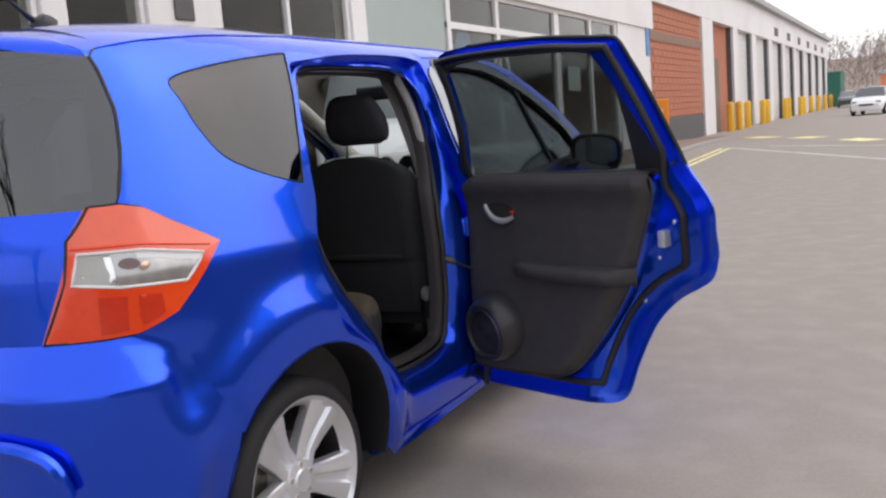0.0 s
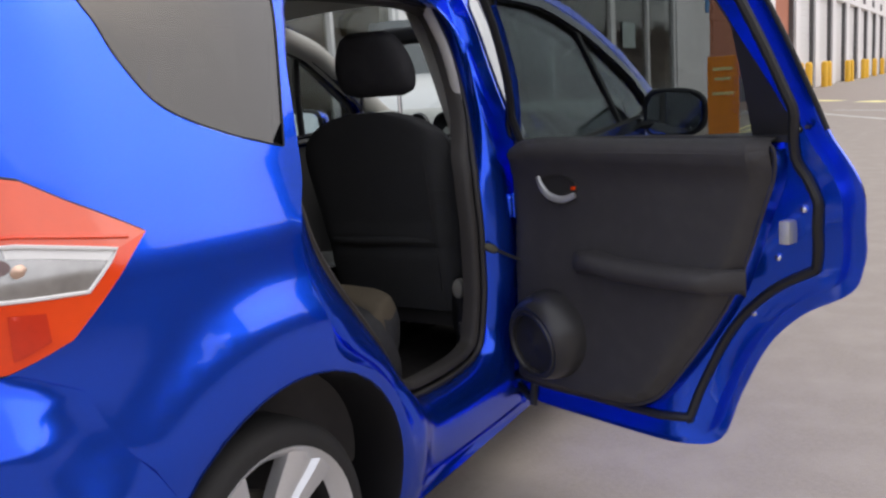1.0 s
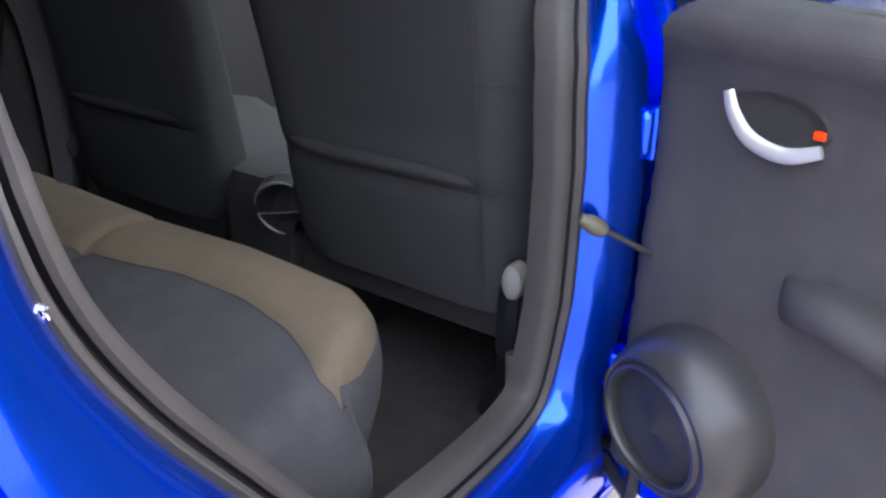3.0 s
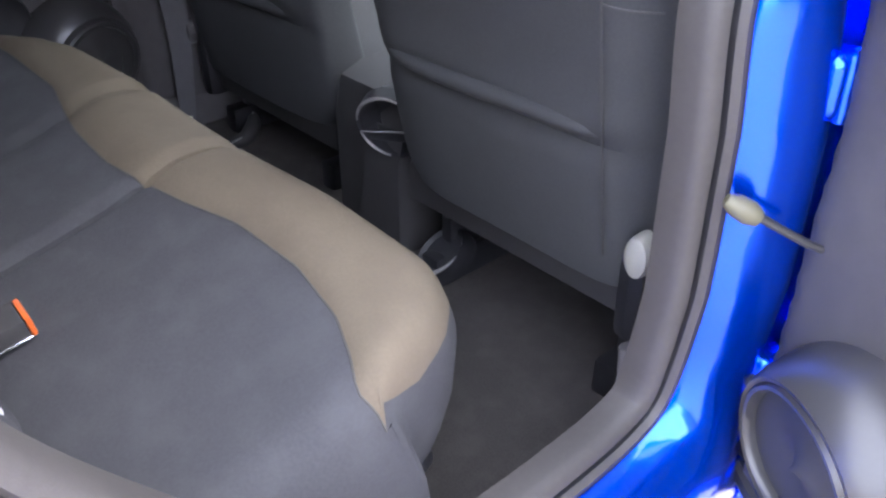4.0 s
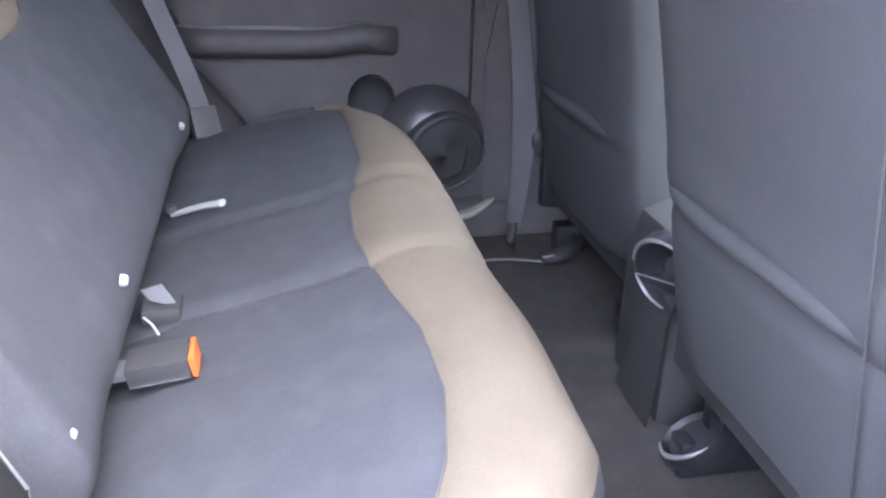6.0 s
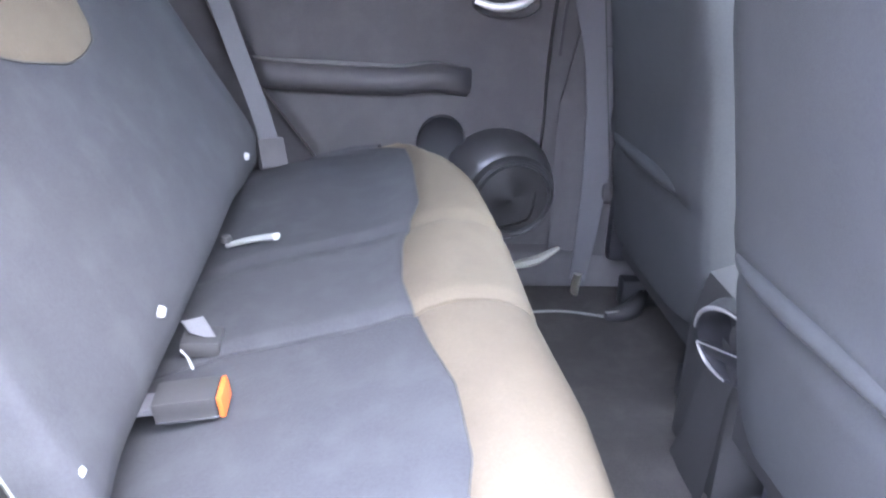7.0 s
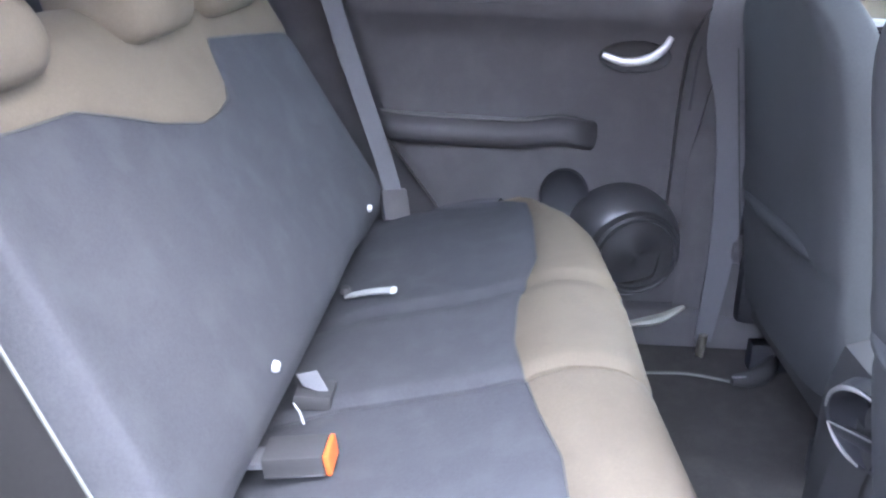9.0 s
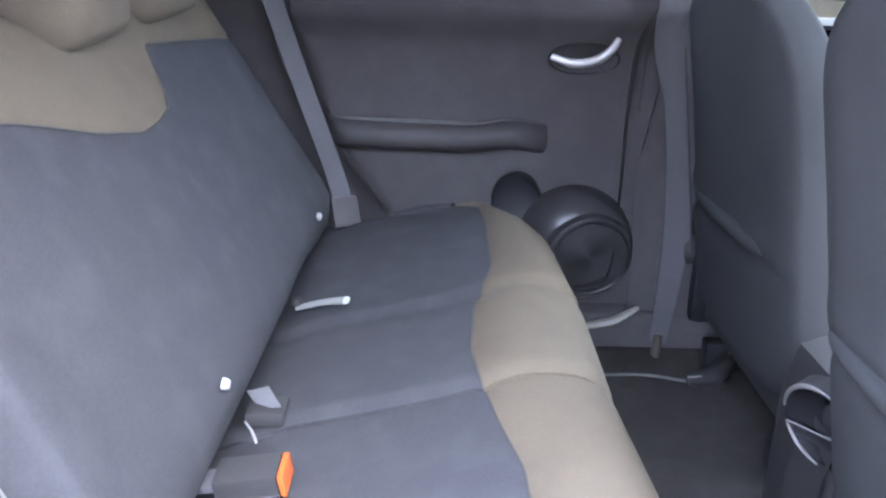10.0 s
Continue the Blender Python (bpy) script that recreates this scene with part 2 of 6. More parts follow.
def tube(path, r, closed=False, sides=8, flat=1.0, up=(0, 0, 1), bm=None):
    """A round or flattened bar along a path."""
    p = [Vector(q) for q in path]
    rows = []
    for i, q in enumerate(p):
        a = p[(i - 1) % len(p)] if closed or i else p[i]
        b = p[(i + 1) % len(p)] if closed or i < len(p) - 1 else p[i]
        d = (b - a).normalized()
        s = d.cross(Vector(up))
        s = (s if s.length > 0.05 else d.cross(Vector((1, 0.1, 0)))).normalized()
        w = s.cross(d).normalized()
        rr = r(i / (len(p) - 1)) if callable(r) else r
        rows.append([q + s * rr * math.cos(2 * math.pi * k / sides) + w * rr * flat * math.sin(2 * math.pi * k / sides) for k in range(sides)])
    return loft(rows, True, closed, not closed, bm=bm)


def block(x0, x1, y0, y1, z0, z1, bevel=0.0, seg=2, bm=None):
    """A box with rounded edges."""
    own = bmesh.new()
    bmesh.ops.create_cube(own, size=1, matrix=Matrix.LocRotScale(((x0 + x1) / 2, (y0 + y1) / 2, (z0 + z1) / 2), None, (x1 - x0, y1 - y0, z1 - z0)))
    if bevel:
        bmesh.ops.bevel(own, geom=own.edges[:], offset=bevel, segments=seg, profile=0.6, affect="EDGES")
    if bm is None:
        return own
    return join(bm, own)


def join(bm, other, m=None):
    if m is not None:
        bmesh.ops.transform(other, matrix=m, verts=other.verts[:])
    idx = {v: bm.verts.new(v.co) for v in other.verts}
    for fc in other.faces:
        bm.faces.new([idx[v] for v in fc.verts])
    other.free()
    return bm


def turned(profile, n=32, axis="x", bm=None, m=None):
    """A turned body: (radius, height) pairs about an axis."""
    rows = []
    for r, h in profile:
        ring = []
        for k in range(n):
            a = 2 * math.pi * k / n
            c, s = r * math.cos(a), r * math.sin(a)
            ring.append({"x": (h, c, s), "y": (s, h, c), "z": (c, s, h)}[axis])
        rows.append(ring)
    own = loft(rows, True)
    if m is not None:
        bmesh.ops.transform(own, matrix=m, verts=own.verts[:])
    return own if bm is None else join(bm, own)


def mirrored(bm, sign):
    if sign < 0:
        bmesh.ops.scale(bm, vec=(-1, 1, 1), verts=bm.verts[:])
        bmesh.ops.reverse_faces(bm, faces=bm.faces[:])
    return bm


def table(xs, ys, lo, hi, soft):
    """A softly rounded function through pairs."""
    g = np.linspace(lo, hi, 1200)
    v = np.interp(g, xs, ys)
    k = max(1, int(soft / (hi - lo) * 1200))
    pad = np.concatenate([np.full(k, v[0]), v, np.full(k, v[-1])])
    v = np.convolve(pad, np.ones(2 * k + 1) / (2 * k + 1), "valid")
    return lambda t: float(np.interp(t, g, v))


# ---- the car: shape of its body ----
# y = 0 at the rear axle, the car points along +y, its right side at +x
half_width = table((0.15, 0.25, 0.4, 0.6, 0.8, 0.945, 0.975, 1.09, 1.2, 1.35, 1.47, 1.5, 1.53, 1.56),
                   (0.775, 0.80, 0.825, 0.845, 0.845, 0.832, 0.822, 0.788, 0.752, 0.70, 0.645, 0.625, 0.585, 0.50), 0.1, 1.6, 0.012)
corner = table((-0.72, -0.66, -0.62, -0.55, -0.45, -0.3, -0.1, 0.1, 2.3, 2.9, 3.2, 3.35),
               (0.9, 0.46, 0.30, 0.16, 0.085, 0.04, 0.015, 0, 0, 0.06, 0.22, 0.6), -0.75, 3.4, 0.03)
roof_edge = table((-0.45, -0.40, -0.25, 0, 0.4, 0.9, 1.4, 1.7, 1.95, 2.3, 2.75, 2.9),
                  (1.455, 1.468, 1.497, 1.524, 1.545, 1.545, 1.538, 1.515, 1.455, 1.29, 1.05, 0.97), -0.5, 2.95, 0.05)
REAR_ARCH, FRONT_ARCH = (0.02, 0.31), (2.505, 0.31)


def side_x(y, z):
    x = half_width(z) - corner(y)
    for c in (REAR_ARCH, FRONT_ARCH):
        r = math.hypot(y - c[0], z - c[1])
        x += 0.034 * (math.exp(-((r - 0.37) / 0.06) ** 2) if r < 0.37 else math.exp(-(max(0.0, r - 0.44) / 0.072) ** 2))
    return x


def on_side(inset=0.0):
    return lambda y, z: (side_x(y, z) - inset, y, z)


def arc(c, r, a0, a1, n=14):
    return [(c[0] + r * math.cos(radians(a0 + (a1 - a0) * i / n)), c[1] + r * math.sin(radians(a0 + (a1 - a0) * i / n))) for i in range(n + 1)]


# outlines on the side, as (y, z)
DOOR = [(1.13, 0.25), (1.135, 0.6), (1.135, 0.95), (1.104, 1.2), (1.115, 1.43), (1.086, 1.478), (0.9, 1.49), (0.6, 1.481), (0.40, 1.459), (0.322, 1.450), (0.292, 1.436), (0.268, 1.37), (0.226, 1.25), (0.183, 1.11),
        (0.160, 1.035), (0.126, 0.97), (0.100, 0.90), (0.105, 0.82), (0.118, 0.735), (0.147, 0.668), (0.26, 0.60), (0.345, 0.51), (0.41, 0.375), (0.455, 0.25), (0.55, 0.222), (0.8, 0.218), (1.09, 0.222)]
APERTURE = [(0.986, 0.448), (1.0, 0.60), (1.002, 0.80), (1.008, 0.93), (1.042, 1.03), (1.092, 1.2), (1.10, 1.385), (1.06, 1.428), (0.93, 1.445), (0.62, 1.447), (0.47, 1.437), (0.42, 1.42), (0.385, 1.39), (0.315, 1.27), (0.24, 1.10),
            (0.222, 1.03), (0.217, 0.95), (0.24, 0.86), (0.29, 0.765), (0.365, 0.66), (0.44, 0.56), (0.505, 0.475), (0.56, 0.42), (0.61, 0.397), (0.68, 0.388), (0.82, 0.387), (0.93, 0.402)]
FRONT_DOOR = [(1.145, 0.30), (1.15, 0.6), (1.15, 0.95), (1.119, 1.2), (1.136, 1.46), (1.19, 1.49), (1.45, 1.494), (1.65, 1.482), (1.85, 1.44), (2.05, 1.365), (2.25, 1.262), (2.45, 1.155), (2.57, 1.05), (2.54, 0.93), (2.40, 0.78), (2.31, 0.6), (2.26, 0.33), (2.18, 0.265), (1.6, 0.26), (1.19, 0.265)]
FRONT_APERTURE = [(1.24, 0.42), (1.24, 0.6), (1.24, 0.95), (1.245, 1.2), (1.26, 1.39), (1.30, 1.445), (1.45, 1.452), (1.64, 1.44), (1.83, 1.395), (2.03, 1.315), (2.22, 1.215), (2.38, 1.12), (2.42, 1.03), (2.38, 0.92), (2.3, 0.78), (2.22, 0.6), (2.18, 0.46), (2.1, 0.39), (1.6, 0.385), (1.32, 0.39)]
QUARTER_GLASS = [(0.132, 1.098), (0.0, 1.135), (-0.12, 1.19), (-0.172, 1.27), (-0.193, 1.34), (-0.207, 1.382), (-0.18, 1.404), (-0.09, 1.426), (0.07, 1.453), (0.24, 1.474), (0.295, 1.479)]
TAIL_LAMP = [(-0.507, 1.105), (-0.454, 1.106), (-0.406, 1.094), (-0.35, 1.056), (-0.24, 0.991), (-0.287, 0.95), (-0.34, 0.895), (-0.393, 0.846), (-0.483, 0.813), (-0.604, 0.808), (-0.571, 0.941), (-0.554, 1.035)]
UPPER_LENS = [(-0.507, 1.105), (-0.454, 1.106), (-0.406, 1.094), (-0.35, 1.056), (-0.24, 0.991), (-0.299, 0.972), (-0.44, 1.0), (-0.55, 1.005), (-0.5594, 1.005), (-0.554, 1.035)]
LOWER_LENS = [(-0.24, 0.991), (-0.287, 0.95), (-0.34, 0.895), (-0.393, 0.846), (-0.483, 0.813), (-0.604, 0.808), (-0.5594, 1.005), (-0.55, 1.005), (-0.568, 0.937), (-0.50, 0.922), (-0.358, 0.914), (-0.299, 0.972)]
CLEAR_WINDOW = [(-0.568, 0.937), (-0.55, 1.005), (-0.44, 1.0), (-0.299, 0.972), (-0.358, 0.914), (-0.50, 0.922)]

car = tagged(new("car"), "bright blue metallic five-door hatchback with one rear door open", "car")
door_line, aperture_line = spline(DOOR, 5, True), spline(APERTURE, 5, True)
front_line, front_aperture_line = spline(FRONT_DOOR, 5, True), spline(FRONT_APERTURE, 5, True)
glass_line = spline(QUARTER_GLASS, 5)
glass_line += [Vector(QUARTER_GLASS[-1]).lerp(Vector(QUARTER_GLASS[0]), k / 10) for k in range(1, 10)]


def lined(points, n=5):
    """Straight stretches, n steps to each."""
    p = [Vector(q) for q in points]
    return [p[i].lerp(p[(i + 1) % len(p)], k / n) for i in range(len(p)) for k in range(n)]


def grown(line, d):
    """A closed line moved outwards by d."""
    out = []
    area = sum(a[0] * b[1] - b[0] * a[1] for a, b in zip(line, line[1:] + line[:1]))
    for i, p in enumerate(line):
        t = (line[(i + 1) % len(line)] - line[i - 1]).normalized()
        out.append(p + Vector((t[1], -t[0])) * (d if area > 0 else -d))
    return out


def side_outline():
    top = [(y, roof_edge(y)) for y in (2.86, 2.7, 2.5, 2.3, 2.1, 1.95, 1.8, 1.65, 1.5, 1.3, 1.1, 0.9, 0.7, 0.5, 0.3, 0.1, -0.1, -0.25, -0.35, -0.395)]
    back = [(-0.385, 1.41), (-0.388, 1.33), (-0.415, 1.22), (-0.452, 1.108), (-0.505, 1.10), (-0.552, 1.03), (-0.572, 0.94), (-0.602, 0.80), (-0.60, 0.765), (-0.45, 0.765)]
    low = [(-0.40, 0.76), (-0.36, 0.65)] + arc(REAR_ARCH, 0.348, 146, 0) + [(0.375, 0.235), (0.42, 0.19), (1.2, 0.188), (2.08, 0.19), (2.14, 0.235)]
    front = arc(FRONT_ARCH, 0.348, 180, 25) + [(2.98, 0.56), (3.08, 0.70), (3.02, 0.84), (2.9, 0.93)]
    return top + back + low + front


for sign in (1, -1):
    bm = sheet(side_outline(), on_side(), [grown(door_line, 0.004), grown(front_line, 0.004), grown(glass_line, 0.003)], 0.035)
    part("body_side", mirrored(bm, sign), PAINT, car, sharp=60)
    # jambs, from the skin in to the openings
    for outer, inner, name in ((door_line, aperture_line, "door_jamb"), (front_line, front_aperture_line, "front_door_jamb")):
        rows = []
        for a, b in zip(grown(outer, 0.004), inner):
            xa, xb = side_x(a[0], a[1]), side_x(b[0], b[1])
            # a step behind the skin, a groove, then a rounded face that turns in towards the opening
            low = min(1.0, max(0.0, (0.50 - b[1]) / 0.09))
            row = [(xa, a[0], a[1]), (xa - 0.016 + 0.011 * low, a[0], a[1])]
            for k, d in ((0.03, 0.046), (0.22, 0.056), (0.32, 0.055), (0.37, 0.046), (0.44, 0.044), (0.54, 0.046), (0.65, 0.052), (0.76, 0.060), (0.86, 0.070), (0.93, 0.081), (0.97, 0.090)):
                m = a.lerp(b, k)
                d += (0.005 + 0.077 * k ** 6 - d) * low
                row.append((side_x(m[0], m[1]) - d, m[0], m[1]))
            rows.append(row + [(xb - 0.098, b[0], b[1]), (xb - 0.118, b[0], b[1])])
        jamb = part(name, mirrored(loft(rows, False, True), sign), PAINT, car)
        seal = [(side_x(b[0], b[1]) - 0.101, b[0], b[1]) for b in inner]
        part("weatherstrip", mirrored(tube(seal, 0.007, True, 8, 1.0, (1, 0, 0)), sign), BLACK, jamb, "dark rubber weatherstrip round the door opening")
    bm = sheet(glass_line, on_side(0.002), (), 0.05, 0.004)
    g = part("quarter_window", mirrored(bm, sign), DARK_GLASS, car, "dark tinted rear quarter window")
    part("window_rubber", mirrored(tube([on_side(0.0)(*p) for p in glass_line], 0.0016, True, 6, 1, (1, 0, 0)), sign), BLACK, car)
    # roof ditch strip
    part("roof_strip", mirrored(tube([(side_x(y, roof_edge(y)) + 0.002, y, roof_edge(y) + 0.001) for y in np.linspace(-0.36, 1.6, 30)], 0.002, False, 6), sign), PAINT, car)
    # tail lamp
    lamp_line = lined(TAIL_LAMP)
    clear_line = lined(CLEAR_WINDOW)
    over = lambda h: lambda y, z: (side_x(y, z) + h, y, z)
    lamp = part("tail_lamp", mirrored(sheet(lined(UPPER_LENS), over(0.011), (), 0.018, -0.02), sign), SKY_PALED_LENS, car, "orange-red and clear wrap-round tail lamp")
    part("lower_lens", mirrored(sheet(lined(LOWER_LENS), over(0.011), (), 0.018, -0.02), sign), RED_LENS, lamp)
    for a in ([(-0.545, 0.82), (-0.50, 0.822), (-0.492, 0.90), (-0.54, 0.905)], [(-0.475, 0.83), (-0.425, 0.85), (-0.425, 0.895), (-0.472, 0.90)]):
        part("reflector", mirrored(sheet(lined(a, 3), over(0.0135), (), 0.012), sign), DARK_LENS, lamp, "dark red reflector field")
    part("lens_divide", mirrored(tube([over(0.011)(y, z) for y, z in lined([(-0.556, 1.018), (-0.44, 1.014), (-0.275, 0.988)], 4)[:9]], 0.004, False, 6), sign), RED_LENS, lamp)
    part("reversing_bowl", mirrored(sheet(lined([(-0.566, 0.94), (-0.552, 1.0), (-0.50, 0.999), (-0.505, 0.925)], 4), over(0.0092), (), 0.02), sign), DASH_GREY, lamp, "grey reversing lamp bowl")
    flash = [(-0.455, 1.0), (-0.30, 0.972), (-0.318, 0.957), (-0.40, 0.974), (-0.455, 0.983)]
    part("lens_flash", mirrored(sheet(lined(flash, 4), over(0.0092), (), 0.015), sign), LAMP_WHITE, lamp, "white reflector strip in the clear lens")
    part("bulb_shroud", mirrored(sheet([(-0.472 + 0.020 * math.cos(a), 0.972 + 0.013 * math.sin(a)) for a in np.linspace(0, 2 * math.pi, 18, endpoint=False)], over(0.0094), (), 0.015), sign), BULB_DARK, lamp, "dark bulb behind the clear lens")
    part("bulb_reflector", mirrored(sheet([(-0.515, 0.935), (-0.502, 0.934), (-0.500, 0.992), (-0.512, 0.993)], over(0.0096), (), 0.01), sign), CHROME, lamp, "bright reflector edge")
    part("bulb", mirrored(turned([(0.0, 0.004), (0.007, 0.003), (0.011, -0.001)], 16, "x", None, Matrix.Translation(over(0.008)(-0.442, 0.962)) @ Matrix.Diagonal((1, 1.5, 1, 1))), sign), AMBER, lamp, "silver and amber indicator bulb")
    part("clear_lens", mirrored(sheet(clear_line, lambda y, z: (side_x(y, z) + 0.008, y, z), (), 0.018, -0.015), sign), CLEAR_LENS, lamp, "clear reversing and indicator lens")
    part("lens_rim", mirrored(tube([(side_x(p[0], p[1]) + 0.011, p[0], p[1]) for p in clear_line], 0.0035, True, 6, 1, (1, 0, 0)), sign), LAMP_WHITE, lamp)
    part("lamp_gap", mirrored(tube([(side_x(p[0], p[1]) + 0.001, p[0], p[1]) for p in lamp_line], 0.005, True, 6, 1, (1, 0, 0)), sign), BLACK, lamp)
    # inner wheel arches
    for c, name in ((REAR_ARCH, "rear_wheel_arch"), (FRONT_ARCH, "front_wheel_arch")):
        rows = []
        for (y, z), (y2, z2) in zip(arc(c, 0.349, 195, -15, 24), arc(c, 0.342, 195, -15, 24)):
            x = side_x(y, max(z, 0.22))
            rows.append([(x + 0.004, y, z), (x - 0.03, y2, z2), (0.56, y2, z2)])
        bm = loft(rows, False, False, flip=True)
        bm.faces.new([bm.verts.new((0.56, y, z)) for y, z in arc(c, 0.342, 195, -15, 24)])
        part(name, mirrored(bm, sign), BLACK, car)

# roof, windscreen, bonnet
rows = []
def crown(y, u):
    """Height of the roof over its edge: flat across and full at the rear."""
    k = min(1.0, max(0.0, (0.5 - y) / 0.8))
    return (0.072 + 0.010 * k) * (1 - abs(u) ** (2.2 + 1.4 * k))


for y in np.linspace(-0.395, 1.75, 36):
    z = roof_edge(y)
    x = side_x(y, z)
    rows.append([(x * u, y, z + crown(y, u)) for u in np.linspace(-1, 1, 33)])
part("roof", loft(rows, flip=True), PAINT, car, sharp=60)
rows = []
for ext, dz in ((0, 0.0), (0.05, 0.003), (0.12, -0.008), (0.165, -0.024), (0.172, -0.034), (0.15, -0.04)):
    z = roof_edge(-0.395)
    x = side_x(-0.395, z)
    rows.append([(x * u, -0.395 - ext * (1 - abs(u) ** 5), z + dz + crown(-0.395, u)) for u in np.linspace(-1, 1, 33)])
part("roof_spoiler", loft(rows), PAINT, car)
seam = [(side_x(-0.35, roof_edge(-0.35)) * u, -0.352 + 0.03 * abs(u) ** 6, roof_edge(-0.35) + crown(-0.35, u) + 0.001) for u in np.linspace(-0.985, 0.985, 33)]
part("roof_seam", tube(seam, 0.003, False, 6), BLACK, car)
for u in (-1, 1):
    part("roof_seam", tube([Vector(seam[0 if u < 0 else -1]), Vector((u * (side_x(-0.37, roof_edge(-0.37)) + 0.003), -0.372, roof_edge(-0.372) - 0.004)), Vector((u * (side_x(-0.395, 1.44) + 0.002), -0.393, 1.44))], 0.003, False, 6), BLACK, car)
aerial = turned([(0.0, 0.0), (0.046, 0.0), (0.044, 0.016), (0.034, 0.036), (0.010, 0.046), (0.004, 0.12), (0.003, 0.2), (0, 0.2)], 10, "z", None, pose(0.10, -0.10, 1.588, 52, -6))
part("aerial", aerial, BLACK, car, "short black roof aerial")
rows = []
for y in np.linspace(1.75, 2.86, 14):
    z = roof_edge(y)
    x = side_x(y, z) - 0.004
    rows.append([(x * u, y + 0.14 * (1 - u * u) * (y - 1.75) / 1.1, z + crown(y, u)) for u in np.linspace(-1, 1, 17)])
windscreen = part("windscreen", loft(rows, flip=True), CAR_GLASS, car, "clear windscreen")
windscreen.visible_shadow = False
rows = []
for y, z in ((2.86, 0.985), (2.92, 0.94), (3.02, 0.86), (3.12, 0.76), (3.18, 0.66)):
    x = side_x(min(y, 3.1), z)
    rows.append([(x * u, y + 0.13 * (1 - u * u), z + 0.05 * (1 - abs(u) ** 2.5)) for u in np.linspace(-1, 1, 17)])
part("bonnet", loft(rows, flip=True), PAINT, car)
rows = []
for z in (0.2, 0.3, 0.45, 0.58, 0.66, 0.71):
    r = []
    for u in np.linspace(-1, 1, 31):
        y = 3.30 - 0.34 * abs(u) ** 3 - 0.05 * max(0, z - 0.5)
        r.append(((side_x(2.9, z) - 0.02) * u, y, z))
    rows.append(r)
part("front_bumper", loft(rows), PAINT, car)

# tailgate: skin and glass between the two sides
edge_x = table((0.80, 0.94, 1.035, 1.105, 1.22, 1.32, 1.415, 1.47), (0.565, 0.618, 0.634, 0.70, 0.684, 0.658, 0.616, 0.588), 0.75, 1.5, 0.01)
edge_y = table((0.80, 0.94, 1.035, 1.105, 1.22, 1.32, 1.415, 1.47), (-0.606, -0.573, -0.556, -0.455, -0.415, -0.39, -0.386, -0.392), 0.75, 1.5, 0.01)
mid_y = table((0.78, 0.95, 1.10, 1.30, 1.45), (-0.675, -0.672, -0.65, -0.61, -0.565), 0.75, 1.5, 0.03)


def tailgate_rows(zs, off=0.0):
    rows = []
    for z in zs:
        xe, ye, ym = edge_x(z), edge_y(z), mid_y(z)
        p = float(np.interp(z, (1.1, 1.4), (3.2, 6)))
        lift = 0.032 * float(np.interp(z, (1.1, 1.44), (0, 1)))
        rows.append([(xe * u, ym + (ye - ym) * abs(u) ** p + off, z + lift * (1 - abs(u) ** 4)) for u in np.linspace(-1, 1, 41)])
    return rows


tailgate = part("tailgate", loft(tailgate_rows(np.linspace(0.795, 1.10, 14)), False, False), PAINT, car)
rear_glass = part("rear_window", loft(tailgate_rows(np.linspace(1.10, 1.455, 14), 0.002)), HATCH_GLASS, tailgate, "dark tinted rear window")
glass_rim = [Vector(r[k]) for k, rr in ((0, 1), (-1, -1)) for r in tailgate_rows(np.linspace(1.105, 1.45, 12)[::rr])]
part("rear_window_rubber", tube(glass_rim, 0.005, True, 6), BLACK, tailgate)
part("number_plate", block(-0.26, 0.26, -0.70, -0.684, 0.84, 0.95, 0.006), YELLOW_PAINT, tailgate, "blank yellow number plate")

# rear bumper: wraps round from arch to arch
rows = []
for z in (0.22, 0.26, 0.36, 0.46, 0.54, 0.60, 0.65, 0.68, 0.695, 0.705, 0.72, 0.74, 0.76, 0.78, 0.795, 0.806):
    start = float(np.interp(z, (0.50, 0.65, 0.76, 0.806), (-0.255, -0.345, -0.385, -0.47)))
    if z < 0.50:
        start = REAR_ARCH[0] - math.sqrt(max(0.0, 0.348 ** 2 - (z - 0.31) ** 2)) + 0.002
    lift = min(1.0, max(0.0, (0.806 - z) / 0.106))
    bulge = 0.056 * lift ** 0.9
    half = []
    for s in np.linspace(0, 1, 22):
        y = start + (-0.63 - start) * s ** 0.75
        k = min(1.0, s / 0.42)
        half.append((side_x(y, z) + 0.003 + bulge * k * k * (3 - 2 * k), y - bulge * s, z))
    x_last = half[-1][0]
    half += [(x_last * (1 - s), -0.63 - bulge - 0.045 * (1 - (1 - s) ** 2), z) for s in np.linspace(0.1, 1, 10)]
    rows.append(half + [(-x, y, z2) for x, y, z2 in half[-2::-1]])
bumper = part("rear_bumper", loft(rows, flip=True), PAINT, car)
part("bumper_ridge", tube(spline([(-0.0, -0.732, 0.60), (0.45, -0.722, 0.60), (0.580, -0.698, 0.588), (0.640, -0.676, 0.552), (0.662, -0.662, 0.48)], 6), 0.018, False, 8), PAINT, bumper)
part("underbody", block(-0.74, 0.74, -0.55, 3.1, 0.17, 0.235, 0.01), BLACK, car)
for sign in (1, -1):
    part("sill", mirrored(block(0.56, 0.775, 0.39, 2.13, 0.19, 0.30, 0.01), sign), PAINT, car)


